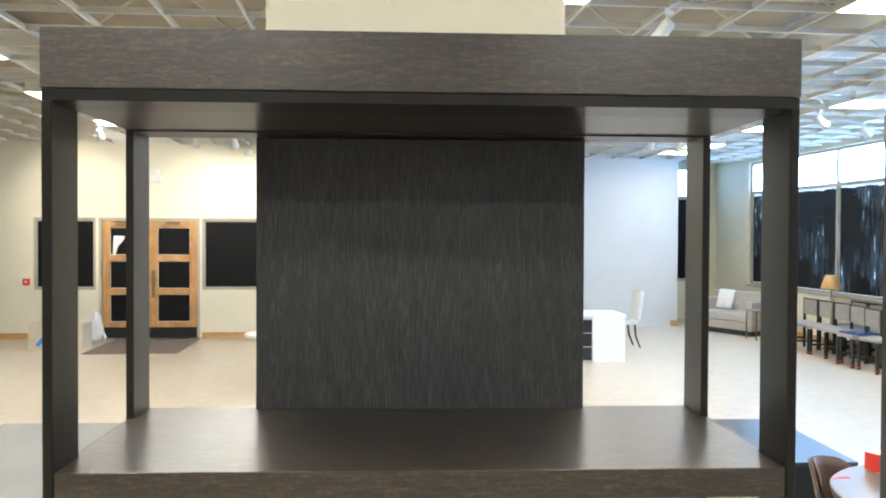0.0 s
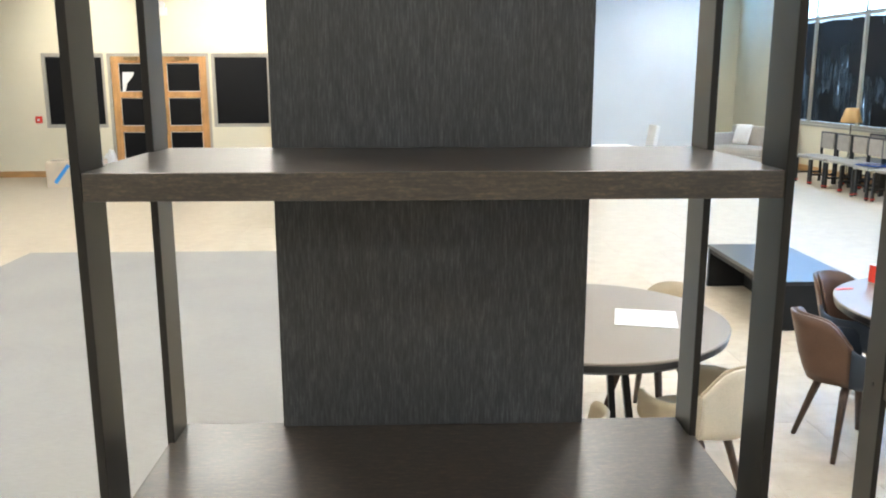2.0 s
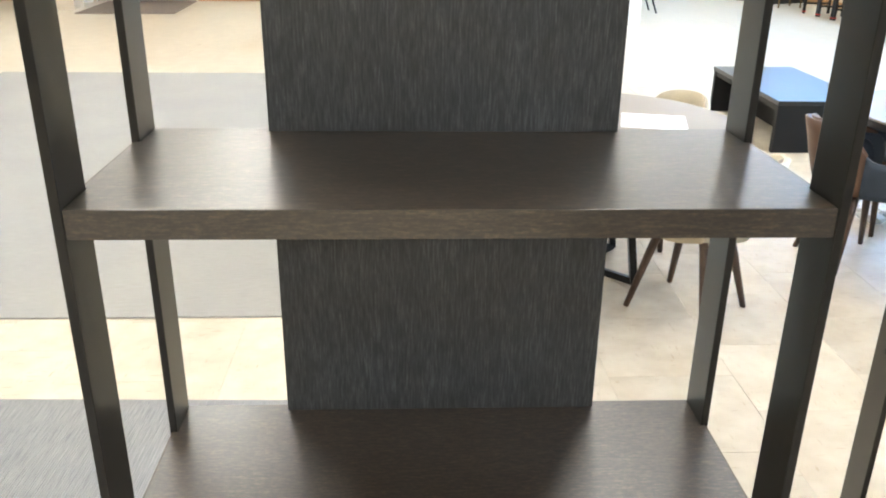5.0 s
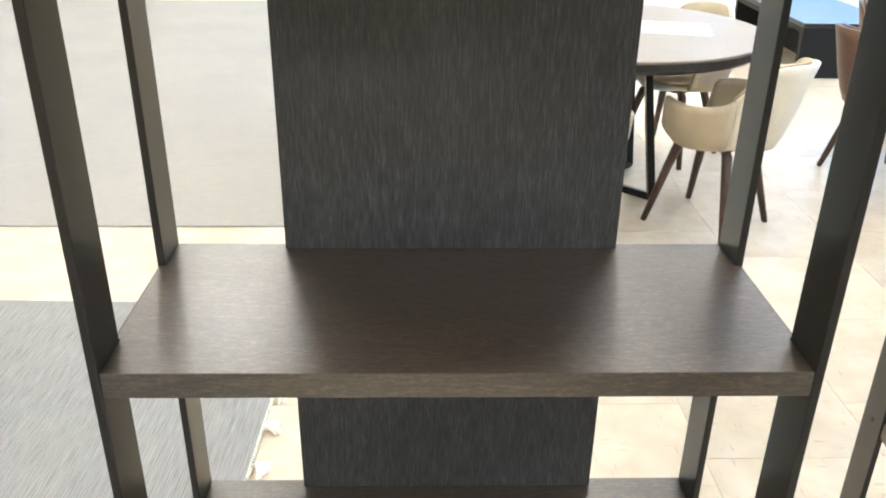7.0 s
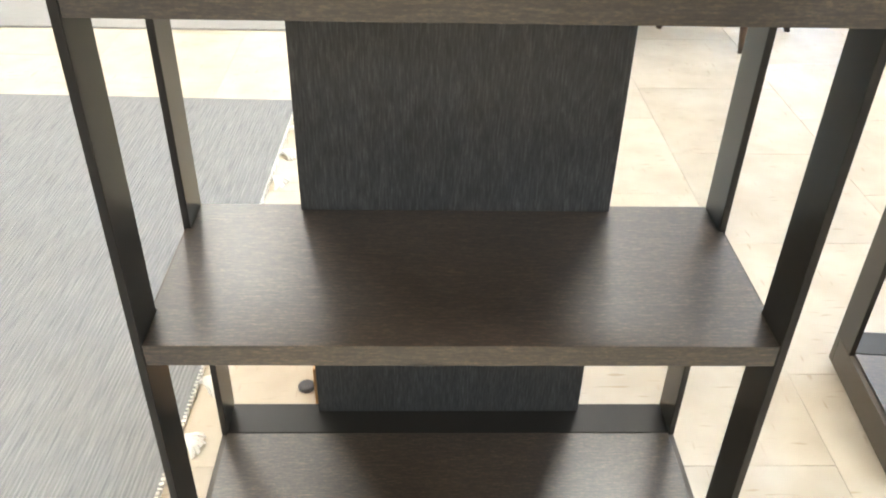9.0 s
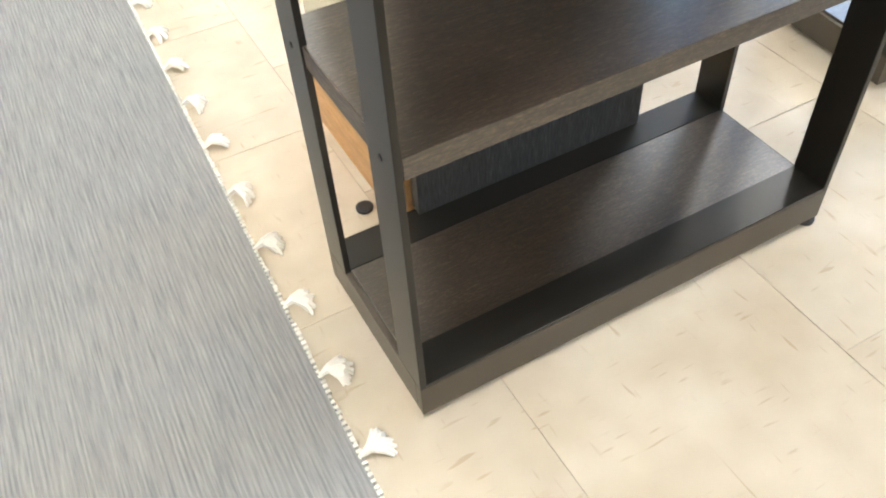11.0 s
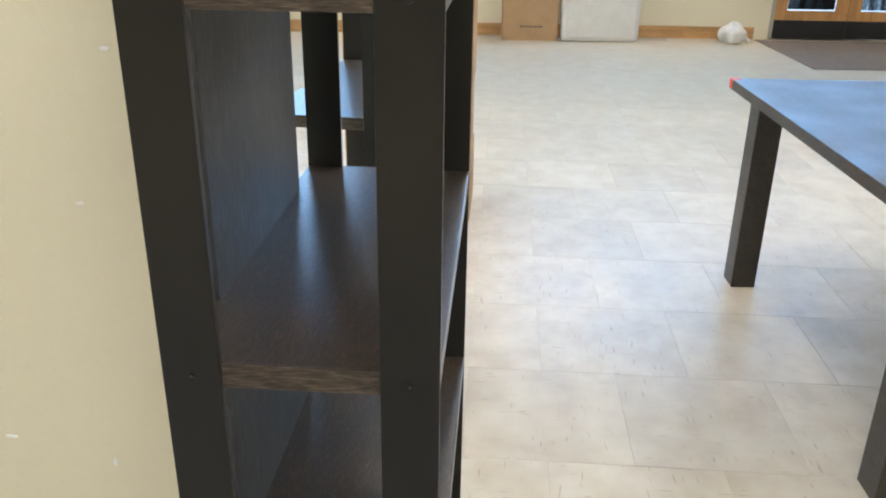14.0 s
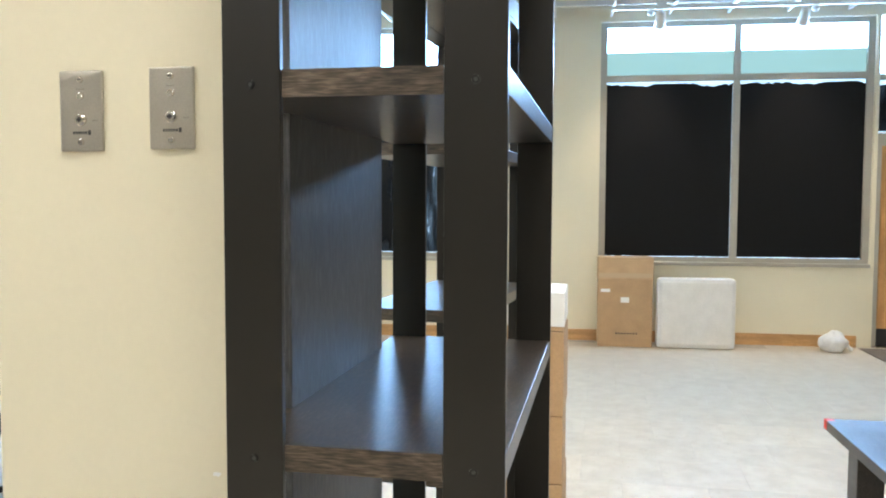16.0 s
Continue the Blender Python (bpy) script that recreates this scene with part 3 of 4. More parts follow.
part("baseboard", boxes((CX1 + 0.001, CX1 + 0.014, CY0 - 0.013, CY1 + 0.014, 0, 0.150), bevel=0.002), OAK, col, "oak baseboard")
part("baseboard", boxes((CX0 - 0.0005, CX1 + 0.0005, CY1 + 0.001, CY1 + 0.0135, 0, 0.150), bevel=0.002), OAK_X, col, "oak baseboard")
rng = random.Random(11)
for y, z, w, h in ((0.40, 1.2, 0.012, 0.006), (0.70, 0.665, 0.022, 0.011), (0.615, 0.655, 0.016, 0.006), (0.66, 0.70, 0.004, 0.012), (0.62, 0.74, 0.005, 0.006), (0.67, 0.73, 0.004, 0.006), (0.47, 0.62, 0.005, 0.012), (0.46, 1.01, 0.01, 0.005), (0.6, 0.94, 0.005, 0.005)):
    bm = bmesh.new()
    k = 9
    ring = [bm.verts.new((CX0 - 0.0012, y + w / 2 * math.cos(a) * rng.uniform(0.7, 1.2), z + h / 2 * math.sin(a) * rng.uniform(0.6, 1.3))) for a in (2 * math.pi * i / k for i in range(k))]
    back = [bm.verts.new((CX0 + 0.001, v.co.y, v.co.z)) for v in ring]
    bm.faces.new(ring), bm.faces.new(back[::-1])
    for i in range(k):
        bm.faces.new((ring[i], ring[(i + 1) % k], back[(i + 1) % k], back[i]))
    part("paint_chip", bm, CHIP, col)


LOCK_STEEL = mat("bright_lock_steel", (0.72, 0.7, 0.64), 0.22, 1.0)
DULL_PRINT = mat("faded_print", (0.3, 0.28, 0.24), 0.6)


def wall_plate(m):
    p = thing("wall_plate", "brushed steel key-switch plate on the cream column", "switch plate", m, "key switch plates")
    part("plate", boxes((-0.006, 0, -0.031, 0.031, -0.053, 0.053), bevel=0.002), PLATE, p)
    for z, r, n in ((0.041, 0.0042, "screw"), (-0.041, 0.0042, "screw"), (0.0195, 0.0048, "indicator"), (-0.0115, 0.0085, "key_lock")):
        bm = tube(bmesh.new(), [(-0.005, 0, z), (-0.0085, 0, z), (-0.0105 if n == "key_lock" else -0.0092, 0, z)], [r, r, r * 0.72], 20)
        k = part(n, bm, LOCK_STEEL, p, smooth=False)
        if n == "key_lock":
            part("keyhole", boxes((-0.0115, -0.0103, -0.0032, 0.0038, z - 0.0012, z + 0.0012), (-0.0115, -0.0103, -0.0012, 0.0012, z - 0.0032, z + 0.0032)), INK, k)
        elif n == "screw":
            part("slot", boxes((-0.0098, -0.0088, -0.0028, 0.0028, z - 0.0005, z + 0.0005)), INK, k)
    part("print", boxes((-0.0066, -0.0055, -0.0145, -0.0105, -0.0315, -0.0255), *[(-0.0066, -0.0055, -0.009 + i * 0.0036, -0.0064 + i * 0.0036, -0.0305, -0.0268) for i in range(6)]), INK, p)
    part("print", boxes(*[(-0.0063, -0.0055, -0.005 + i * 0.003, -0.003 + i * 0.003, 0.0278, 0.0292) for i in range(4)]), DULL_PRINT, p)
    part("print", boxes(*[(-0.0063, -0.0055, -0.025 + i * 0.003, -0.023 + i * 0.003, -0.0135, -0.0121) for i in range(3)]), DULL_PRINT, p)
    return p


wp = wall_plate(Matrix.Translation((CX0, 0.585, 1.679)))
copy_thing(wp, Matrix.Translation((CX0, 0.455, 1.681)))

# ---------------------------------------------------------------- the shelf units
OUT, INN, DEPTH, POST = 0.3745, 0.3648, 0.310, 0.066
LEVELS = [0.480, 0.886, 1.295, 1.702]
BASE_TOP, THK, TOP0, TOP1 = 0.079, 0.030, 2.077, 2.136
PANEL_Y, PANEL_X = 0.293, 0.220


def shelf_unit(label, m, backed=True):
    s = thing("bookshelf", label, "shelf unit", m, "tall shelf units")
    for sx in (-1, 1):
        x0, x1 = sorted((sx * OUT, sx * INN))
        for y0 in (0.0, DEPTH - POST):
            p = part("post", boxes((x0, x1, y0, y0 + POST, BASE_TOP - 0.006, TOP0 - 0.012), bevel=0.0012), STEEL, s, "flat bronzed steel post")
            for z in LEVELS:
                bm = tube(bmesh.new(), [(sx * (OUT - 0.001), y0 + POST / 2, z - 0.016), (sx * (OUT + 0.0012), y0 + POST / 2, z - 0.016)], [0.0048, 0.0043], 14)
                sc = part("screw", bm, SCREW, p)
                part("socket", tube(bmesh.new(), [(sx * OUT, y0 + POST / 2, z - 0.016), (sx * (OUT + 0.0016), y0 + POST / 2, z - 0.016)], [0.0024, 0.0024], 8), INK, sc)
    # brown plinth boards under steel strips, on small feet
    for y0 in (0.0, DEPTH - 0.016):
        part("plinth_board", boxes((-OUT, OUT, y0, y0 + 0.016, 0.012, BASE_TOP - 0.0065), bevel=0.001), BASE_BROWN, s, "brown satin plinth board")
    for x0 in (-OUT, OUT - 0.016):
        part("plinth_board", boxes((x0, x0 + 0.016, 0.0165, DEPTH - 0.0165, 0.012, BASE_TOP - 0.0065), bevel=0.001), BASE_BROWN, s, "brown satin plinth board")
    for y0 in (0.0, DEPTH - POST):
        part("base_strip", boxes((-OUT + 0.0005, OUT - 0.0005, y0 + 0.0005, y0 + POST, BASE_TOP - 0.006, BASE_TOP), bevel=0.001), STEEL, s, "bronzed steel base strip")
    part("shelf", boxes((-INN, INN, POST, DEPTH - POST, BASE_TOP - 0.03, BASE_TOP - 0.001), bevel=0.001), VENEER_FLAT, s)
    for x in (-OUT + 0.03, OUT - 0.03):
        for y in (0.03, DEPTH - 0.03):
            part("foot", lathe(bmesh.new(), [(0.016, 0), (0.016, 0.006), (0.006, 0.007), (0.006, 0.03)], 16, (x, y)), BLACK_METAL, s)
    for z in LEVELS:
        bm = boxes((-INN + 0.0006, INN - 0.0006, 0.001, DEPTH - 0.001, z - THK, z), bevel=0.0012)
        for side in (-1, 1):
            x0, x1 = sorted((side * (INN - 0.0018), side * (OUT - 0.005)))
            box(bm, x0, x1, POST + 0.001, DEPTH - POST - 0.001, z - THK + 0.0001, z - 0.0001)
        shelf_part = part("shelf", bm, VENEER_FLAT, s, "dark wood veneer shelf")
        for side in (-1, 1):
            x0, x1 = sorted((side * (OUT - 0.0052), side * (OUT - 0.0028)))
            part("edge_band", boxes((x0, x1, POST + 0.001, DEPTH - POST - 0.001, z - THK + 0.0003, z - 0.0003)), VENEER_EDGE, shelf_part, "brown wood edge band")
    # top: steel band under a wood fascia
    bm = boxes((-OUT, OUT, 0, POST, TOP0 - 0.012, TOP0 - 0.0005), (-OUT, OUT, DEPTH - POST, DEPTH, TOP0 - 0.012, TOP0 - 0.0005), bevel=0.0012)
    part("top_frame", bm, STEEL, s, "bronzed steel top strips")
    part("top_board", boxes((-OUT + 0.001, OUT - 0.001, POST + 0.0005, DEPTH - POST - 0.0005, TOP0 - 0.010, TOP0 - 0.0005)), VENEER_FLAT, s)
    part("fascia", boxes((-OUT - 0.001, OUT + 0.001, -0.001, DEPTH + 0.001, TOP0, TOP1), bevel=0.0012), VENEER_FLAT, s, "thick dark wood veneer top")
    if not backed:
        return s
    spans = [BASE_TOP] + LEVELS
    for z0, z1 in zip(spans, [z - THK for z in LEVELS] + [TOP0 - 0.012]):
        part("back_panel", boxes((-PANEL_X, PANEL_X, PANEL_Y, PANEL_Y + 0.016, z0, z1 - 0.0005), bevel=0.001), VENEER_UP, s, "upright-grained dark wood back panel")
    part("backing_board", boxes((-PANEL_X + 0.001, PANEL_X - 0.001, DEPTH + 0.0015, DEPTH + 0.015, BASE_TOP, TOP0 - 0.002), bevel=0.001), VENEER_EDGE, s, "dark brown backing board")
    return s


PALE_MARK = mat("pale_scuff", (0.2, 0.17, 0.14), 0.6)


def scuff(parent, z, points, width):
    """A hair-thin pale scuff on a shelf's upper face."""
    bm = bmesh.new()
    left = [bm.verts.new((x, y - width * k, z + 0.0003)) for (x, y), k in zip(points, [0.2] + [1] * (len(points) - 2) + [0.2])]
    right = [bm.verts.new((x, y + width * k, z + 0.0003)) for (x, y), k in zip(points, [0.2] + [1] * (len(points) - 2) + [0.2])]
    for i in range(len(points) - 1):
        bm.faces.new((left[i], left[i + 1], right[i + 1], right[i]))
    return part("scuff", bm, PALE_MARK, parent, "pale scuff mark")


unit = shelf_unit("tall open shelf of dark wood and bronzed steel against a column", Matrix.Identity(4))
second = shelf_unit("open-backed tall shelf of dark wood and bronzed steel", Matrix.Translation((1.111, 0.169, 0)) @ Matrix.Rotation(radians(-4.5), 4, "Z"), False)
shelves = [o for o in unit.children if o.name.startswith("shelf")]
by_height = {round(max(v.co.z for v in o.data.vertices), 3): o for o in shelves}
top_shelf, mid_shelf = by_height[LEVELS[3]], by_height[LEVELS[2]]
rng = random.Random(8)
for k in range(11):
    x, y = rng.uniform(-0.2, -0.06), rng.uniform(0.03, 0.27)
    ln, a = rng.uniform(0.01, 0.035), rng.uniform(-0.5, 1.2)
    scuff(top_shelf, LEVELS[3], [(x, y), (x + ln * 0.5 * math.cos(a), y + ln * 0.5 * math.sin(a)), (x + ln * math.cos(a), y + ln * math.sin(a))], 0.0012)
scuff(top_shelf, LEVELS[3], [(-0.088, 0.015), (-0.085, 0.06), (-0.088, 0.1)], 0.0016)
scuff(mid_shelf, LEVELS[2], [(0.115 + 0.06 * (1 - math.sin(radians(10 * i))), 0.04 + 0.02 * i) for i in range(9)], 0.001)

# ---------------------------------------------------------------- ceiling grid, lamps, joists
P = 0.61
GU0, GV0 = 0.265, 0.075
bm = bmesh.new()
lines_u = [GU0 + k * P for k in range(-15, 14) if WEST < GU0 + k * P < EAST]
lines_v = [GV0 + k * P for k in range(-12, 29) if SOUTH < GV0 + k * P < BACK]
for a in lines_u:
    box(bm, a - 0.012, a + 0.012, SOUTH, BACK, GRID_Z, GRID_Z + 0.004)
    box(bm, a - 0.004, a + 0.004, SOUTH, BACK, GRID_Z + 0.004, GRID_Z + 0.05)
for b in lines_v:
    box(bm, WEST, EAST, b - 0.012, b + 0.012, GRID_Z + 0.001, GRID_Z + 0.005)
    box(bm, WEST, EAST, b - 0.004, b + 0.004, GRID_Z + 0.005, GRID_Z + 0.05)
grid = structure("ceiling_grid", bm, CEILING_METAL, "empty white suspended ceiling grid", "ceiling grid", RM)

for k in range(9):
    v = -5.4 + 2.6 * k
    bm = boxes((WEST, EAST, v - 0.04, v + 0.04, 4.42, 4.49), (WEST, EAST, v - 0.03, v + 0.03, 3.9, 3.95))
    n = 26
    for i in range(n):
        a0 = WEST + (EAST - WEST) * i / n
        a1 = WEST + (EAST - WEST) * (i + 1) / n
        z0, z1 = (3.93, 4.44) if i % 2 == 0 else (4.44, 3.93)
        tube(bm, [(a0, v, z0), (a1, v, z1)], [0.015, 0.015], 6)
    j = part("roof_joist", bm, CEILING_METAL, None, at=RM)
    tagged(j, "white open-web steel roof joist", "joist", "roof joists", "structure")
for a in (-4.2, 1.2, 5.1):
    d = part("air_duct", tube(bmesh.new(), [(a, SOUTH + 0.1, 4.2), (a, BACK - 0.6, 4.2)], [0.22, 0.22], 20), CEILING_METAL, None, at=RM, smooth=True)
    tagged(d, "round pale air duct above the grid", "duct", "air ducts", "structure")


def troffer(u, v):
    """A lit fluorescent fixture that fills one cell of the grid."""
    a = b = P / 2
    t = thing("ceiling_light", "lit fluorescent panel resting in the ceiling grid", "ceiling light", RM @ Matrix.Translation((u, v, GRID_Z + 0.006)), "fluorescent ceiling lights")
    part("diffuser", boxes((-a + 0.02, a - 0.02, -b + 0.02, b - 0.02, 0.0, 0.008)), TUBE_LIGHT, t, "glowing white diffuser")
    part("housing", boxes((-a + 0.015, a - 0.015, -b + 0.015, b - 0.015, 0.009, 0.11), bevel=0.01), WHITE_METAL, t)
    return t


first = None
cells = [(GU0 + P * (i + 0.5), GV0 + P * (j + 0.5)) for i in (-11, -7, -3, 1, 5) for j in (-9, -5, -1, 3, 7, 11, 15, 19)]
cells += [(GU0 + P * 9.5, GV0 + P * (j + 0.5)) for j in (6, 10, 14, 18, 22, 24)]
for cu, cv in cells:
    if first is None:
        first = troffer(cu, cv)
    else:
        copy_thing(first, RM @ Matrix.Translation((cu, cv, GRID_Z + 0.006)))



def on_line(u):
    return GU0 + round((u - GU0) / P) * P


def spot(u, v, yaw):
    u = on_line(u)
    s = thing("track_spot", "white cylindrical spotlight hanging from the grid", "spotlight", RM @ Matrix.Translation((u, v, GRID_Z)) @ Matrix.Rotation(radians(yaw), 4, "Z"), "ceiling spotlights")
    part("stem", tube(bmesh.new(), [(0, 0, 0), (0, 0, -0.12)], [0.009, 0.009], 8), WHITE_METAL, s)
    part("adapter", boxes((-0.02, 0.02, -0.05, 0.05, -0.03, -0.001), bevel=0.004), WHITE_METAL, s)
    part("head", tube(bmesh.new(), [(-0.03, 0, -0.09), (-0.02, 0, -0.1), (0.06, 0, -0.17), (0.1, 0, -0.205)], [0.03, 0.045, 0.05, 0.06], 16), WHITE_METAL, s, smooth=True)
    return s


sp0 = spot(4.3, 12.2, 90)
for u, v, yaw in ((4.9, 12.6, 90), (3.6, 6.4, 60), (5.6, 7.3, 20), (6.9, 10.4, 0), (-4.2, 12.0, 90), (-2.9, 12.9, 90), (-2.1, 13.0, 90), (-5.6, 12.8, 90), (2.4, 5.0, 120), (7.3, -1.0, 0), (7.3, -2.4, 0), (5.9, 9.4, 0)):
    copy_thing(sp0, RM @ Matrix.Translation((on_line(u), v, GRID_Z)) @ Matrix.Rotation(radians(yaw), 4, "Z"))
tk = thing("light_track", "white track with small lamp heads above the windows", "light track", RM)
part("rail", boxes((7.55, 7.59, -4.6, -0.5, 3.50, 3.53), bevel=0.004), WHITE_METAL, tk)
for v in (-0.9, -2.5, -4.1):
    part("hanger", tube(bmesh.new(), [(7.57, v, 3.53), (7.57, v, GRID_Z)], [0.006, 0.006], 8), WHITE_METAL, tk)
    part("lamp_head", tube(bmesh.new(), [(7.57, v, 3.5), (7.59, v, 3.485), (7.62, v, 3.47)], [0.02, 0.034, 0.036], 14), WHITE_METAL, tk, smooth=True)

# far-wall fittings
em = thing("emergency_light", "white twin-head emergency light on the wall", "emergency light", RM)
part("case", boxes((-4.0, -3.76, FAR - 0.07, FAR - 0.001, 2.86, 3.0), bevel=0.01), WHITE_METAL, em)
for du in (-0.06, 0.06):
    part("lamp_head", tube(bmesh.new(), [(-3.88 + du, FAR - 0.05, 3.0), (-3.88 + du, FAR - 0.08, 3.05), (-3.88 + du, FAR - 0.13, 3.05)], [0.02, 0.045, 0.05], 12), WHITE_METAL, em)
ext = thing("fire_extinguisher", "red fire extinguisher hung on the cream wall", "fire extinguisher", RM @ Matrix.Translation((-1.89, FAR - 0.095, 0.78)))
part("tank", lathe(bmesh.new(), [(0.06, -0.24), (0.075, -0.225), (0.075, 0.12), (0.055, 0.17), (0.02, 0.2)], 24), RED, ext, "glossy red tank", smooth=True)
part("valve", lathe(bmesh.new(), [(0.022, 0.2), (0.022, 0.24), (0.012, 0.25)], 16), BLACK_METAL, ext)
part("lever", boxes((-0.015, 0.015, -0.1, 0.02, 0.25, 0.265), bevel=0.003), BLACK_METAL, ext)
part("hose", tube(bmesh.new(), [(0.02, 0, 0.22), (0.07, -0.02, 0.2), (0.095, -0.02, 0.08), (0.09, -0.02, -0.12)], [0.009] * 4, 8), BLACK, ext)
part("wall_bracket", boxes((-0.02, 0.02, 0.07, 0.094, -0.1, 0.15)), BLACK_METAL, ext)
part("label_band", lathe(bmesh.new(), [(0.0758, 0.0), (0.0758, 0.115)], 24), PAPER, ext, "white instruction band")
def wall_sign(z, height):
    g = thing("wall_sign", "small white and red safety sign on cream wall", "sign", RM @ Matrix.Translation((-1.95, FAR - 0.001, z)), "safety signs")
    part("plate", boxes((-0.045, 0.045, -0.006, 0, -height / 2, height / 2), bevel=0.002), PAPER, g)
    part("red_border", boxes((-0.042, -0.03, -0.0075, -0.006, -height / 2 + 0.01, height / 2 - 0.01), (0.03, 0.042, -0.0075, -0.006, -height / 2 + 0.01, height / 2 - 0.01)), RED, g)
    part("print", boxes(*[(-0.015, 0.015, -0.0075, -0.006, -height / 2 + 0.03 + 0.035 * i, -height / 2 + 0.05 + 0.035 * i) for i in range(6)]), RED, g)


wall_sign(1.77, 0.28)
wall_sign(3.02, 0.26)
fa = thing("fire_alarm", "small red fire alarm call point on cream wall", "alarm", RM)
part("case", boxes((-6.2, -6.09, FAR - 0.05, FAR - 0.001, 0.98, 1.1), bevel=0.006), RED, fa)
part("button", boxes((-6.165, -6.125, FAR - 0.055, FAR - 0.049, 1.02, 1.06)), WHITE_METAL, fa)
cmm = thing("wall_camera", "small white dome camera high on wall", "camera", RM)
part("body", lathe(bmesh.new(), [(0.05, 3.36), (0.07, 3.4), (0.07, 3.46)], 16, (-2.2, FAR - 0.09)), WHITE_METAL, cmm)
part("bracket", boxes((-2.24, -2.16, FAR - 0.09, FAR - 0.001, 3.44, 3.48)), WHITE_METAL, cmm)
ds = thing("door_sensor", "small white sensor above the doors", "sensor", RM)
part("case", boxes((-2.64, -2.5, FAR - 0.04, FAR - 0.001, 2.34, 2.39), bevel=0.006), WHITE_METAL, ds)

# ---------------------------------------------------------------- rugs
rug1 = thing("rug", "large pale grey flat-woven rug", "rug")
part("field", boxes((-4.05, -0.42, 2.33, 7.72, 0.0, 0.009), bevel=0.003), RUG_PALE, rug1)
rug2 = thing("rug", "mid grey flat-woven rug with cream tassels", "rug", Matrix.Translation((-0.478, 0, 0)) @ Matrix.Rotation(radians(-1.5), 4, "Z"))
part("field", boxes((-2.45, 0, -2.6, 1.70, 0.0, 0.009), bevel=0.003), RUG_DARK, rug2)
bm = bmesh.new()
rng = random.Random(3)
for k in range(430):
    y = -2.595 + k * 0.01
    box(bm, -0.003, rng.uniform(0.002, 0.0055), y, y + rng.uniform(0.004, 0.0075), 0.001, 0.0094)
part("binding", bm, FRINGE, rug2, "cream whip-stitched edge")
for k in range(28):
    y = 1.495 - k * 0.1505 + rng.uniform(-0.006, 0.006)
    bm = bmesh.new()
    lean = rng.uniform(-0.45, 0.3)
    for i in range(17):
        a = lean + (i - 8) * 0.085 + rng.uniform(-0.05, 0.05)
        ln = rng.uniform(0.038, 0.05)
        tube(bm, [(0.002, y, 0.007), (0.002 + 0.35 * ln * math.cos(a * 0.3), y + 0.35 * ln * math.sin(a * 0.3), 0.016), (0.002 + 0.75 * ln * math.cos(a * 0.8), y + 0.75 * ln * math.sin(a * 0.8), 0.012), (0.002 + ln * math.cos(a), y + ln * math.sin(a), 0.003)], [0.0035, 0.0055, 0.0042, 0.0026], 5)
    part("tassel", bm, FRINGE, rug2)
mat_ob = part("doormat", boxes((-4.55, -3.05, FAR - 2.0, FAR - 0.12, 0.0, 0.008), bevel=0.003), DOORMAT, None, at=RM)
tagged(mat_ob, "brown ribbed entrance mat before the doors", "doormat")
mat2 = part("doormat", boxes((EAST - 1.75, EAST - 0.1, -4.95, -3.15, 0.0, 0.008), bevel=0.003), DOORMAT, None, at=RM)
tagged(mat2, "grey-brown entrance mat before glazed doors", "doormat")

# ---------------------------------------------------------------- round tables and shell chairs


def round_table(m, r, h, top_material, label):
    t = thing("round_table", label, "table", m, "round dining tables")
    part("tabletop", lathe(bmesh.new(), [(r - 0.01, h - 0.011), (r - 0.001, h - 0.009), (r, h - 0.004), (r - 0.005, h)], 96), top_material, t, "round lacquered top")
    part("underside_rim", lathe(bmesh.new(), [(r - 0.09, h - 0.062), (r - 0.03, h - 0.056), (r - 0.008, h - 0.04), (r - 0.003, h - 0.0115)], 72), BLACK, t, "dark bevelled rim")
    for k in range(2):
        a = radians(45 + 90 * k)
        dx, dy = math.cos(a), math.sin(a)
        pts = [(-0.2 * dx, -0.2 * dy, h - 0.06), (-0.3 * dx, -0.3 * dy, 0.012), (0.3 * dx, 0.3 * dy, 0.012), (0.2 * dx, 0.2 * dy, h - 0.06)]
        bm = bmesh.new()
        for p, q in zip(pts, pts[1:]):
            tube(bm, [p, q], [0.022, 0.022], 4)
        part("leg_frame", bm, BLACK_METAL, t, "black bent steel leg frame")
    return t


round_table(Matrix.Translation((0.75, 2.85, 0)), 0.65, 0.70, ROUND_TOP, "round taupe table with dark rim and steel base")
round_table(Matrix.Translation((2.70, 2.95, 0)), 0.65, 0.70, ROUND_TOP, "round pale table beside brown shell chairs")
sheet = part("paper_sheet", boxes((-0.14, 0.14, -0.135, 0.135, 0, 0.0012)), PAPER, None, at=Matrix.Translation((1.03, 2.82, 0.7005)) @ Matrix.Rotation(radians(-14), 4, "Z"))
tagged(sheet, "white paper sheet lying on a round table", "paper")


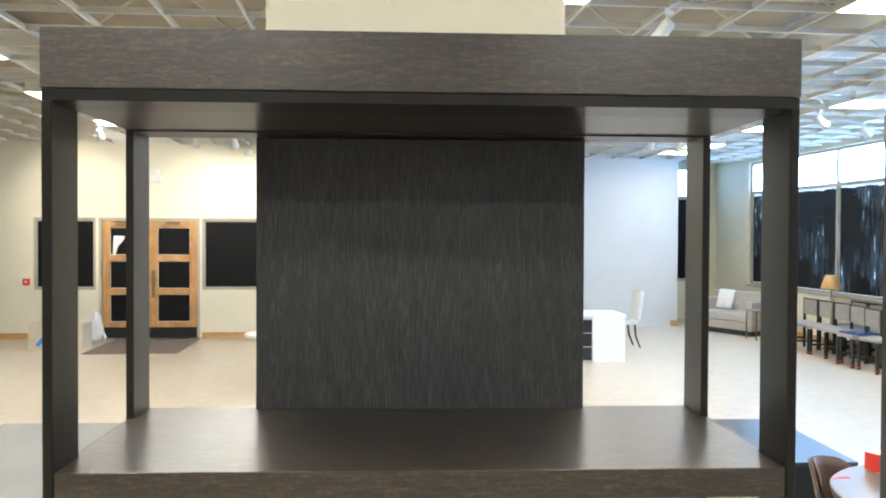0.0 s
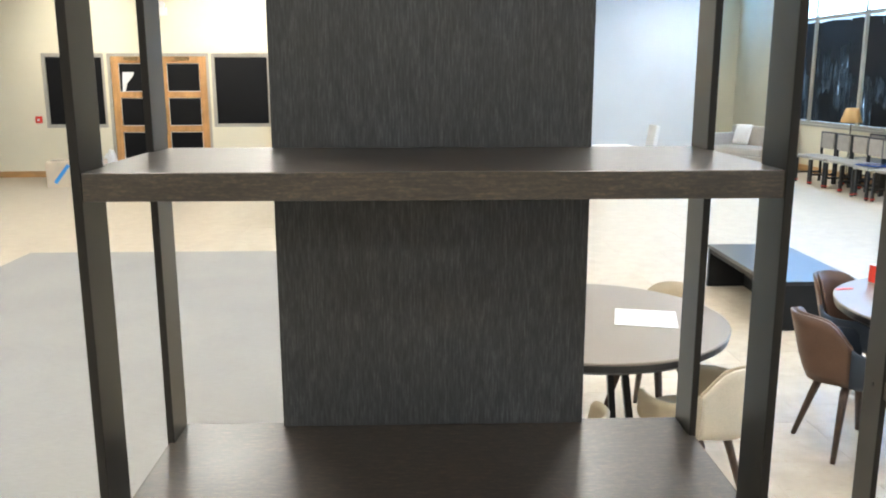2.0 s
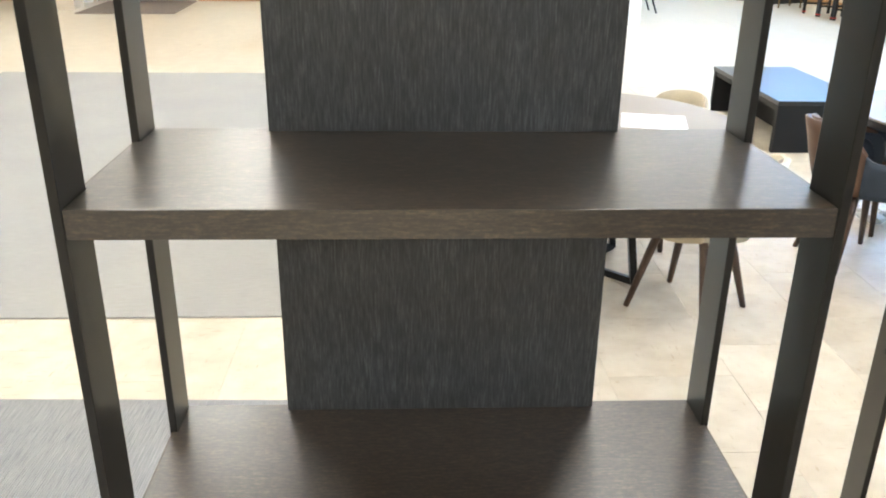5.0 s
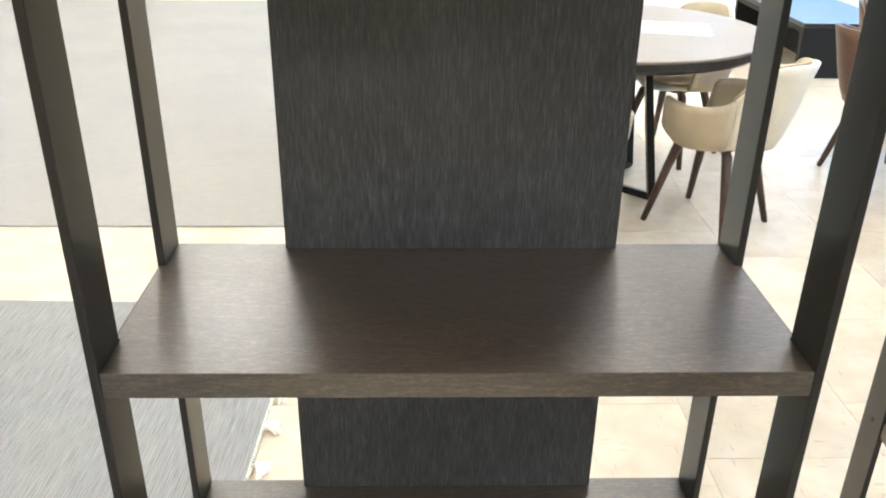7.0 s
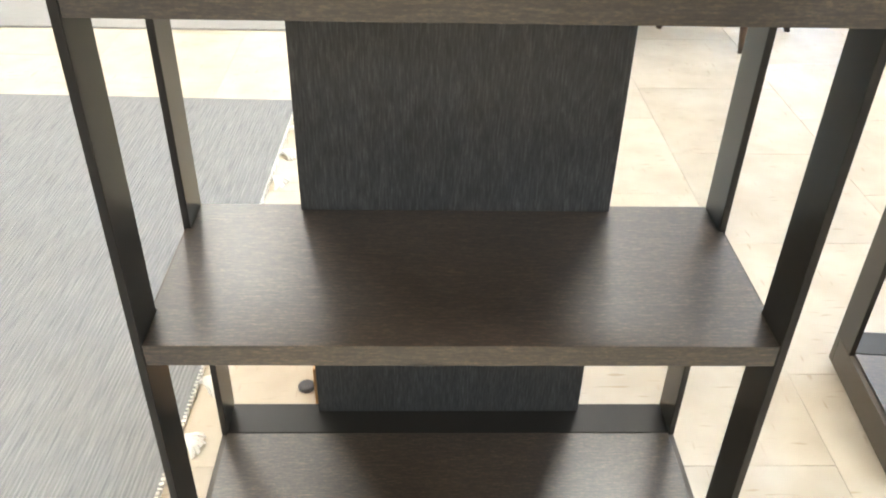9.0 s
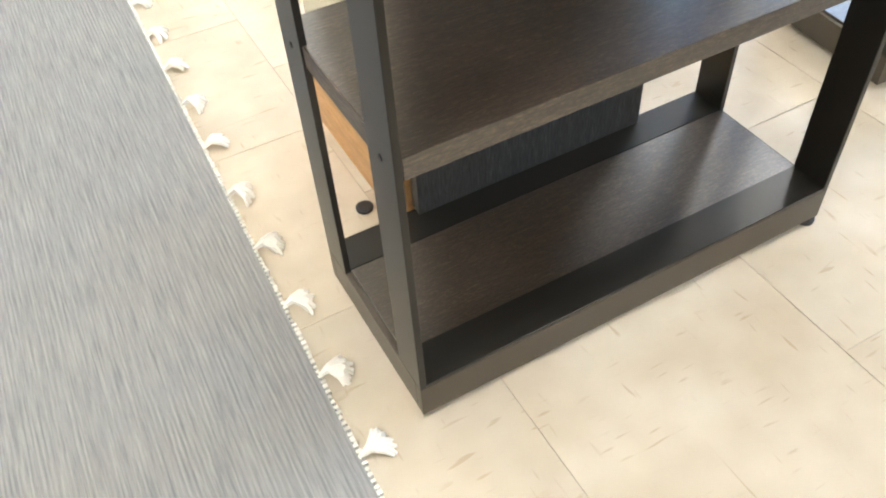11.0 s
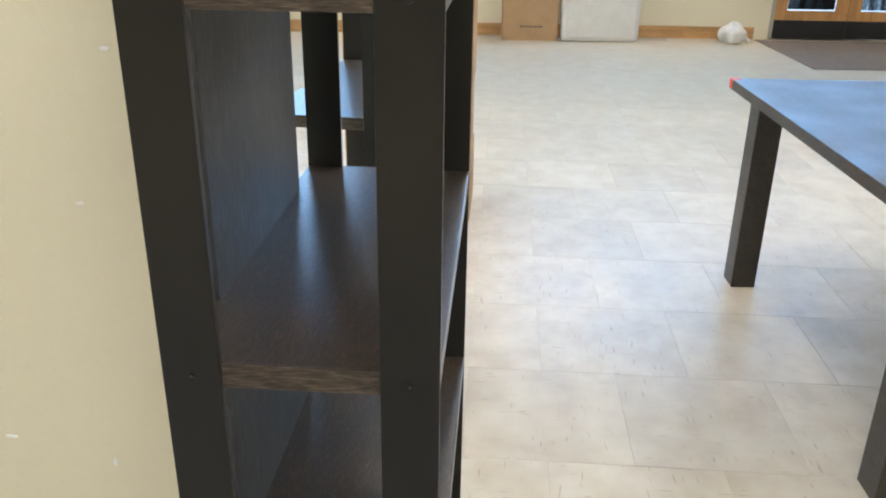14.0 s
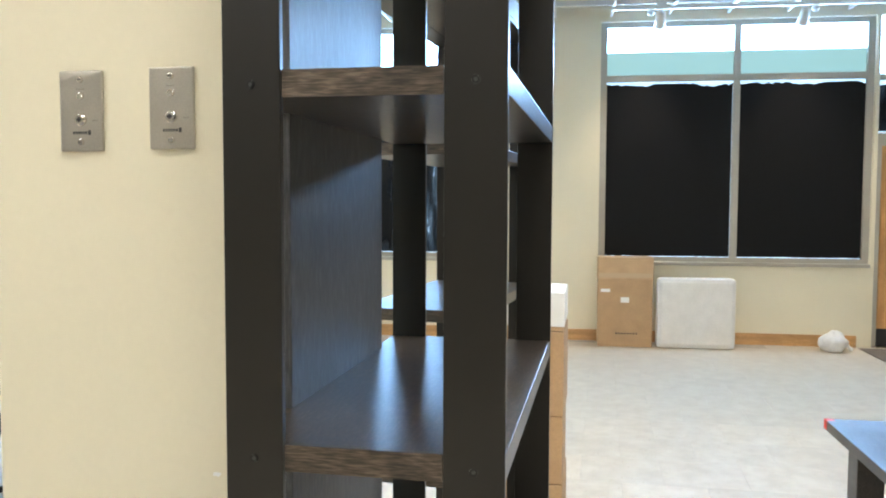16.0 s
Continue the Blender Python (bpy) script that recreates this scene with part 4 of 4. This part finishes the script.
def shell_chair(m, shell, cushion, label, group, lining=None):
    """Tub chair facing +x: a bent shell on four splayed tapered legs."""
    c = thing("shell_chair", label, "chair", m, group)

    def wall(a):
        """Height of the shell's rim above the seat at angle a from the back."""
        arm = 0.135 / (1 + math.exp((abs(a) - 2.25) * 30))
        return 0.012 + arm + 0.165 / (1 + math.exp((abs(a) - 0.76) * 8))

    n, k = 60, 12

    def surface(inset, lift, first, last):
        """The shell's wall between two angles, from the seat's edge to its rim."""
        bm = bmesh.new()
        rings = []
        m_ = round((last - first) / (2 * math.pi) * n)
        for j in range(k // 2, k + 1):
            ring = []
            q = (j / k - 0.5) / 0.5
            for i in range(m_ + 1):
                a = first + (last - first) * i / m_
                r = 0.196 + 0.03 * (1 - (1 - min(1, q * 2)) ** 2) + 0.014 * q + 0.052 * q ** 1.5 * max(0, math.cos(a * 0.5)) ** 7 - inset
                z = 0.372 + wall(a) * q ** 1.1 + 0.02 * min(1, q * 3)
                sq = 1 - 0.09 * math.cos(4 * (a + math.pi / 4))
                ring.append(bm.verts.new((-math.cos(a) * r * sq, math.sin(a) * r * sq * 0.97, z + lift)))
            rings.append(ring)
        for r0, r1 in zip(rings, rings[1:]):
            for i in range(m_):
                bm.faces.new((r0[i], r0[i + 1], r1[i + 1], r1[i]))
        return bm

    def thick(ob, amount, offset):
        mod = ob.modifiers.new("thickness", "SOLIDIFY")
        mod.thickness, mod.offset = amount, offset
        return ob
    split = 2 * math.pi * 9 / n
    front = 2 * math.pi * 22 / n
    thick(part("back_shell", surface(0.0, 0.0, -split, split), shell, c, "moulded outer back", smooth=True), 0.014, 1)
    for a0, a1 in ((-front, -split), (split, front)):
        thick(part("armrest", surface(0.0, 0.0, a0, a1), cushion, c, "upholstered armrest", smooth=True), 0.018, 1)
    thick(part("lining", surface(0.017, 0.003, -split, split), lining or cushion, c, "smooth inner face of the back", smooth=True), 0.01, 0)
    sq_ring = [(a, 1 - 0.09 * math.cos(4 * (a + math.pi / 4))) for a in (2 * math.pi * i / n for i in range(n))]
    bm = bmesh.new()
    rings = [[bm.verts.new((-math.cos(a) * r * q, math.sin(a) * r * q * 0.97, z)) for a, q in sq_ring] for r, z in ((0.15, 0.356), (0.192, 0.362), (0.204, 0.37), (0.204, 0.378), (0.19, 0.384))]
    for r0, r1 in zip(rings, rings[1:]):
        for i in range(n):
            bm.faces.new((r0[i], r0[(i + 1) % n], r1[(i + 1) % n], r1[i]))
    bm.faces.new(rings[0][::-1]), bm.faces.new(rings[-1])
    part("seat_shell", bm, shell, c, "moulded seat pan with a piped edge", smooth=True)
    part("seat_pad", lathe(bmesh.new(), [(0.17, 0.3845), (0.187, 0.396), (0.182, 0.413), (0.15, 0.42)], 32), cushion, c, "upholstered seat pad", smooth=True)
    for sx in (-1, 1):
        for sy in (-1, 1):
            pts = [(sx * 0.02, sy * 0.02, 0.345), (sx * 0.08, sy * 0.08, 0.345), (sx * 0.105, sy * 0.105, 0.325), (sx * 0.125, sy * 0.125, 0.24), (sx * 0.177, sy * 0.177, 0.0)]
            part("leg", tube(bmesh.new(), pts, [0.016, 0.018, 0.02, 0.018, 0.012], 10), WALNUT, c, "splayed dark walnut leg", smooth=True)
    part("seat_plate", boxes((-0.1, 0.1, -0.1, 0.1, 0.335, 0.356), bevel=0.006), WALNUT, c)
    return c


def placed(x, y, deg):
    return Matrix.Translation((x, y, 0)) @ Matrix.Rotation(radians(deg), 4, "Z")


CREAM_LABEL = "cream shell armchair with beige lining on dark splayed legs"
ch = shell_chair(placed(1.125, 2.41, 133), SHELL_WHITE, CUSHION, CREAM_LABEL, "chairs round the tables")
for x, y, d in ((0.45, 2.2, 66), (1.19, 3.26, -135), (0.45, 3.55, -70), (0.05, 2.75, 5)):
    copy_thing(ch, placed(x, y, d))
br = shell_chair(placed(2.09, 2.92, 5), SHELL_BROWN, CUSHION_BLUE, "brown leather shell chair with navy seat on dark legs", "chairs round the tables", SHELL_BROWN)
for x, y, d in ((2.43, 3.44, -63), (2.95, 2.2, 100), (3.45, 3.1, 185)):
    copy_thing(br, placed(x, y, d))
ts_ = part("red_tape_strip", boxes((-0.05, 0.05, -0.012, 0.012, 0, 0.002)), RED, None, at=Matrix.Translation((2.215, 3.315, 0.7005)) @ Matrix.Rotation(0.2, 4, "Z"))
tagged(ts_, "short strip of red tape on table edge", "tape")
rb = thing("tape_dispenser", "small red and white box on round table", "box", placed(2.49, 3.44, 20) @ Matrix.Translation((0, 0, 0.7005)))
part("box_body", boxes((-0.055, 0.055, -0.04, 0.04, 0, 0.1), bevel=0.003), PAPER, rb)
part("red_face", boxes((-0.058, -0.02, -0.0415, 0.0415, 0.004, 0.096)), RED, rb)
pl = thing("crumpled_wrap", "crumpled clear plastic wrap lying on floor", "packaging", placed(2.49, 3.44, 0))
bm = bmesh.new()
bmesh.ops.create_icosphere(bm, subdivisions=3, radius=0.09)
for v in bm.verts:
    v.co = Vector((v.co.x, v.co.y, v.co.z * 0.5)) * (1 + 0.5 * noise.noise(v.co * 22))
    v.co.z += 0.05
part("wrap", bm, PLASTIC_BAG, pl)

# ---------------------------------------------------------------- low bench table, desk, tall chair
lt = thing("low_table", "long low black coffee table", "coffee table", placed(2.82, 5.48, -0.8))
part("tabletop", boxes((-0.33, 0.33, -0.68, 0.68, 0.335, 0.365), bevel=0.003), BLACK, lt, "glossy black top")
part("end_panel", boxes((-0.325, 0.325, -0.675, -0.63, 0.0, 0.335), bevel=0.003), BLACK_MATT, lt)
part("end_panel", boxes((-0.325, 0.325, 0.63, 0.675, 0.0, 0.335), bevel=0.003), BLACK_MATT, lt)
part("apron", boxes((-0.32, -0.29, -0.63, 0.63, 0.295, 0.335), bevel=0.003), BLACK_MATT, lt)
part("apron", boxes((0.29, 0.32, -0.63, 0.63, 0.295, 0.335), bevel=0.003), BLACK_MATT, lt)
part("inner_panel", boxes((-0.01, 0.01, -0.63, 0.63, 0.0, 0.335)), BLACK_MATT, lt)
dk = thing("desk", "white desk with dark drawer fronts", "desk", placed(2.55, 12.1, 0))
part("top", boxes((-0.8, 0.82, -0.42, 0.42, 0.68, 0.72), bevel=0.004), PAPER, dk)
part("end_panel", boxes((0.30, 0.80, -0.41, -0.37, 0.0, 0.68), bevel=0.003), PAPER, dk)
part("end_panel", boxes((0.76, 0.80, -0.37, 0.41, 0.0, 0.68), bevel=0.003), PAPER, dk)
part("end_panel", boxes((-0.8, -0.76, -0.41, 0.41, 0.0, 0.68), bevel=0.003), PAPER, dk)
for k in range(3):
    dr = part("drawer", boxes((-0.1, 0.29, -0.405, -0.375, 0.03 + 0.21 * k, 0.225 + 0.21 * k), bevel=0.003), BLACK, dk, "dark drawer front")
    part("handle", boxes((0.05, 0.15, -0.42, -0.405, 0.14 + 0.21 * k, 0.155 + 0.21 * k)), BLACK_METAL, dr)


def slipper_chair(m, label):
    c = thing("side_chair", label, "chair", m)
    part("seat", boxes((-0.25, 0.25, -0.24, 0.24, 0.40, 0.48), bevel=0.025), FOAM, c)
    bm = boxes((-0.05, 0.02, -0.22, 0.22, 0.0, 0.52), bevel=0.02)
    part("backrest", bm, FOAM, c, at=Matrix.Translation((-0.25, 0, 0.46)) @ Matrix.Rotation(radians(-9), 4, "Y"))
    for x, y in ((0.2, -0.2), (0.2, 0.2), (-0.21, -0.2), (-0.21, 0.2)):
        k = -0.1 if x < 0 else 0.03
        part("leg", tube(bmesh.new(), [(x, y, 0.4), (x + k * 0.2, y, 0.2), (x + k, y, 0.0)], [0.02, 0.017, 0.014], 8), BLACK, c, "curved black leg")
    return c


slipper_chair(placed(3.72, 13.45, 182), "white channelled side chair with dark curved legs")

# sofa along the window wall
sf = thing("sofa", "pale grey upholstered sofa with a white pillow", "sofa", RM @ placed(7.42, 15.32, 203))
part("base", boxes((-0.42, 0.46, -0.78, 0.78, 0.1, 0.26), bevel=0.02), SOFA_CLOTH, sf)
part("seat_cushion", boxes((-0.2, 0.47, -0.63, 0.63, 0.26, 0.42), bevel=0.04), SOFA_CLOTH, sf)
part("backrest", boxes((-0.40, -0.2, -0.78, 0.78, 0.26, 0.8), bevel=0.04), SOFA_CLOTH, sf)
part("armrest", boxes((-0.4, 0.45, -0.78, -0.64, 0.26, 0.66), bevel=0.03), SOFA_CLOTH, sf)
part("armrest", boxes((-0.4, 0.45, 0.64, 0.78, 0.26, 0.66), bevel=0.03), SOFA_CLOTH, sf)
part("plinth", boxes((-0.38, 0.42, -0.75, 0.75, 0.0, 0.1)), BLACK, sf, "dark recessed plinth")
pw = thing("pillow", "square white throw pillow on the sofa", "pillow", RM @ placed(7.42, 15.32, 203) @ Matrix.Translation((-0.05, -0.40, 0.43)) @ Matrix.Rotation(radians(-18), 4, "Y"))
bm = bmesh.new()
bmesh.ops.create_grid(bm, x_segments=10, y_segments=10, size=0.21)
for v in bm.verts:
    v.co = Vector((0, v.co.x, v.co.y + 0.21))
ret = bmesh.ops.extrude_face_region(bm, geom=bm.faces[:])
top = [g for g in ret["geom"] if isinstance(g, bmesh.types.BMVert)]
ids = set(top)
for v in bm.verts:
    f = max(0, 1 - (v.co.y / 0.21) ** 2) * max(0, 1 - ((v.co.z - 0.21) / 0.21) ** 2)
    v.co.x += (0.075 if v in ids else -0.075) * f ** 0.5
part("pillow_body", bm, PILLOW_CLOTH, pw, smooth=True)

# floor lamp behind the row of chairs
fl = thing("floor_lamp", "floor lamp with a tan cone shade", "floor lamp", RM @ placed(7.90, 12.72, 0))
part("base_plate", lathe(bmesh.new(), [(0.13, 0), (0.13, 0.015), (0.02, 0.025)], 24), BLACK_METAL, fl)
part("pole", tube(bmesh.new(), [(0, 0, 0.02), (0, 0, 1.1)], [0.009, 0.009], 8), BLACK_METAL, fl)
part("shade", lathe(bmesh.new(), [(0.17, 1.03), (0.172, 1.035), (0.1, 1.27), (0.095, 1.27)], 32), SHADE, fl, "tan fabric shade", smooth=True)


CHAIR_CLOTH = speckled("pale_grey_chair_cloth", (0.36, 0.33, 0.29), 0.9, 0, 10, 0.08, 400, 0.3)


def dining_chair(m, label):
    c = thing("dining_chair", label, "chair", m, "row of stored chairs")
    part("seat", boxes((-0.2, 0.22, -0.21, 0.21, 0.43, 0.48), bevel=0.018), CHAIR_CLOTH, c, "pale grey seat")
    part("backrest", boxes((-0.23, -0.195, -0.19, 0.19, 0.58, 0.84), bevel=0.012), CHAIR_CLOTH, c, "pale grey back pad")
    for y in (-0.22, 0.22):
        part("back_post", boxes((-0.245, -0.205, y - 0.016, y + 0.016, 0.0, 0.86), bevel=0.004), BLACK, c)
        part("front_leg", boxes((0.18, 0.22, y - 0.018, y + 0.018, 0.0, 0.42), bevel=0.004), BLACK, c)
        part("red_tag", boxes((0.17, 0.224, y - 0.021, y + 0.021, 0.03, 0.044)), RED, c, "red tape round the foot")
        part("stretcher", boxes((-0.2, 0.18, y - 0.01, y + 0.01, 0.15, 0.18)), BLACK, c)
    part("top_rail", boxes((-0.245, -0.205, -0.204, 0.204, 0.84, 0.865), bevel=0.004), BLACK, c)
    return c


dc = dining_chair(RM @ placed(7.40, 12.86, 180), "black wooden chair with pale grey seat and back")
for uu, vv, dd in ((7.40, 12.38, 178), (7.41, 11.9, 181), (7.38, 11.42, 180), (7.28, 10.92, 176), (7.87, 12.2, 180), (7.87, 11.7, 180), (7.87, 11.2, 178), (7.3, 10.4, 180), (7.87, 10.7, 182)):
    copy_thing(dc, RM @ placed(uu, vv, dd))
cloth = part("blue_plastic", boxes((-0.2, 0.2, -0.2, 0.2, 0, 0.02), bevel=0.008), BLUE_WRAP, None, at=RM @ placed(7.30, 10.92, 10) @ Matrix.Translation((0, 0, 0.491)))
tagged(cloth, "crumpled blue plastic on a chair seat", "plastic")
st = thing("side_table", "slim brass and glass side table", "side table", RM @ placed(7.35, 14.1, 0))
part("top", boxes((-0.22, 0.22, -0.22, 0.22, 0.53, 0.55), bevel=0.003), ROUND_TOP, st)
for x in (-0.2, 0.2):
    for y in (-0.2, 0.2):
        part("leg", boxes((x - 0.01, x + 0.01, y - 0.01, y + 0.01, 0, 0.53)), BRASS, st)

# ---------------------------------------------------------------- long dark table near the walk's end
lg = thing("long_table", "long dark wood table with red tape on its corner", "table", Matrix.Translation((2.013, -0.906, 0)) @ Matrix.Rotation(radians(2), 4, "Z"))
part("tabletop", boxes((-1.75, 0, -0.95, 0, 0.726, 0.763), bevel=0.002), TABLE_WOOD, lg)
for x in (-0.15, -1.40):
    for y in (-0.14, -0.9):
        part("leg", boxes((x - 0.05, x + 0.05, y - 0.005, y + 0.085, 0, 0.726), bevel=0.003), TABLE_WOOD, lg)
part("apron", boxes((-1.40, -0.15, -0.82, -0.80, 0.65, 0.726)), TABLE_WOOD, lg)
part("tape_corner", boxes((-0.03, 0.0012, -0.03, 0.0012, 0.73, 0.7638)), RED, lg, "red tape")

# ---------------------------------------------------------------- cartons, padding, bags by the east windows


def carton(m, sx, sy, sz, label, marks=True, group="cartons", board=CARD):
    c = thing("carton", label, "cardboard box", m, group)
    part("body", boxes((-sx / 2, sx / 2, -sy / 2, sy / 2, 0, sz), bevel=0.004), board, c)
    part("lid_seam", boxes((-0.004, 0.004, -sy / 2 + 0.01, sy / 2 - 0.01, sz, sz + 0.002)), INK, c)
    if marks:
        part("shipping_label", boxes((-sx / 2 - 0.0015, -sx / 2, -0.04, 0.05, sz * 0.5, sz * 0.56)), PAPER, c, "white shipping label")
        part("print", boxes(*[(-sx / 2 - 0.0012, -sx / 2, -0.13 + 0.03 * i, -0.112 + 0.03 * i, sz * 0.14, sz * 0.16) for i in range(8)]), INK, c)
    return c


PALE_CARD_LID = speckled("worn_cardboard", (0.56, 0.38, 0.22), 0.85, 0, 7, 0.1, 150, 0.08)
bigc = carton(RM @ placed(7.92, -0.705, 0), 0.3, 0.57, 0.95, "tall brown carton with taped flaps under the window")
part("lid", boxes((-0.158, 0.152, -0.29, 0.29, 0.72, 0.956), bevel=0.004), PALE_CARD_LID, bigc, "slightly paler lid with a worn edge")
part("tape", boxes((-0.1595, -0.158, -0.28, 0.28, 0.74, 0.79)), TAPE, bigc, "brown packing tape")
part("shipping_label", boxes((-0.152, -0.15, 0.16, 0.26, 0.585, 0.62)), PAPER, bigc)
pad = part("padded_panel", boxes((7.74, 7.9, -1.84, -1.03, 0.0, 0.745), bevel=0.05), FOAM, None, at=RM, smooth=False)
tagged(pad, "white padded panel leaning by the window wall", "padding")


def bag(m, label):
    b = thing("plastic_bag", label, "bag", m, "knotted bags")
    bm = bmesh.new()
    bmesh.ops.create_icosphere(bm, subdivisions=4, radius=0.17)
    for v in bm.verts:
        n = noise.noise(v.co * 9) * 0.22 + noise.noise(v.co * 25) * 0.08
        v.co *= 1 + n
        v.co.z = max(v.co.z * 0.75, -0.1) + 0.1
        if v.co.z > 0.13:
            k = (v.co.z - 0.13) * 3
            v.co.x *= max(0.2, 1 - k)
            v.co.y *= max(0.2, 1 - k)
    part("sack", bm, PLASTIC_BAG, b, smooth=True)
    part("knot", tube(bmesh.new(), [(0.02, -0.05, 0.2), (0.03, -0.1, 0.19), (0.02, -0.2, 0.05), (0.02, -0.24, 0.012)], [0.03, 0.02, 0.02, 0.03], 8), PLASTIC_BAG, b)
    return b


bg = bag(RM @ placed(7.85, -2.84, 0) @ Matrix.Diagonal((0.78, 0.78, 0.95, 1)), "white knotted plastic bag on the floor")
copy_thing(bg, RM @ placed(-4.86, FAR - 0.3, 90) @ Matrix.Diagonal((0.95, 0.95, 2.4, 1)))
fc = carton(RM @ placed(-5.12, FAR - 1.25, 90), 0.5, 0.85, 0.42, "pale beige carton with blue tape near doors", False, board=PALE_CARD)
part("blue_tape", boxes((-0.0025, 0, -0.03, 0.03, -0.19, 0.19)), BLUE_TAPE, fc, "strip of blue tape stuck on aslant", at=Matrix.Translation((-0.25, 0.17, 0.22)) @ Matrix.Rotation(radians(38), 4, "X"))
pt = thing("pedestal_table", "small white-topped table on a cream square pedestal", "table", Matrix.Translation((-1.62, 9.62, 0)))
part("pedestal", boxes((-0.14, 0.14, -0.14, 0.14, 0, 0.66), bevel=0.006), CREAM, pt)
part("tabletop", lathe(bmesh.new(), [(0.37, 0.66), (0.385, 0.668), (0.385, 0.69), (0.375, 0.695)], 48), WHITE_METAL, pt, "round white top")

# cartons stacked beside the second shelf
z = 0.0
for k, hgt in enumerate((0.308, 0.302, 0.375, 0.165)):
    cc = carton(placed(2.62, 0.345 + 0.004 * (k % 2), 0.6 * (k % 2)) @ Matrix.Translation((0, 0, z)), 0.42, 0.56, hgt - 0.001, "brown carton in a stack beside a shelf", hgt > 0.2, "stacked cartons")
    if k == 3:
        part("white_cover", boxes((-0.213, 0.213, -0.283, 0.283, 0.02, hgt + 0.003), bevel=0.002), PAPER, cc, "white lid")
    z += hgt + 0.002

# small round floor caps
for x, y in ((-0.262, 0.432), (0.362, 0.012)):
    fcp = part("round_floor_disc", lathe(bmesh.new(), [(0.016, 0.0), (0.016, 0.005), (0.012, 0.007)], 18, (x, y)), BLACK, None)
    tagged(fcp, "small black round disc lying on the floor", "disc", "floor discs")
sc = part("wood_scrap", boxes((-0.012, 0.012, -0.004, 0.004, 0, 0.004), bevel=0.001), OAK, None, at=placed(0.32, -0.61, 30))
tagged(sc, "tiny wood scrap on the tiled floor", "scrap")

# ---------------------------------------------------------------- floor tiles
TP, TX0, TY0 = 0.4573, 0.212, -0.217
tm = bmesh.new()
box(tm, -TP / 2 + 0.0008, TP / 2 - 0.0008, -TP / 2 + 0.0008, TP / 2 - 0.0008, -0.0016, 0.0)
tile_mesh = mesh_of("floor_tile", tm, TILE)
rest_v, rest_f = [], []
inv = RM.inverted()
made = 0
for i in range(-24, 20):
    for j in range(-20, 42):
        x = TX0 + (i + 0.5) * TP
        y = TY0 + (j + (0.5 if i % 2 == 0 else 0.0)) * TP
        q = inv @ Vector((x, y, 0))
        if not (WEST - 0.25 < q.x < EAST - 0.02 and SOUTH - 0.2 < q.y < BACK - 0.02):
            continue
        near = -1.9 < x < 4.6 and -2.2 < y < 5.5
        if near and made < 300 and not (x < -0.75 and 2.6 < y < 7.4):
            o = new("floor_tile", tile_mesh)
            o.parent = slab
            o.matrix_basis = inv @ Matrix.Translation((x, y, 0))
            made += 1
        else:
            k = len(rest_v)
            h = TP / 2 - 0.0008
            rest_v += [(x + a * h, y + b * h, zz) for zz in (-0.0016, 0.0) for a, b in ((-1, -1), (1, -1), (1, 1), (-1, 1))]
            rest_f += [(k + 4, k + 5, k + 6, k + 7)] + [(k + a, k + (a + 1) % 4, k + 4 + (a + 1) % 4, k + 4 + a) for a in range(4)]
rest = bpy.data.meshes.new("floor_tiles")
rest.from_pydata(rest_v, [], rest_f)
rest.materials.append(TILE)
ro = new("floor_tiles", rest)
ro.parent = slab
ro.matrix_basis = inv
tagged(ro, "stone-look floor tiles further off", kind="stuff")
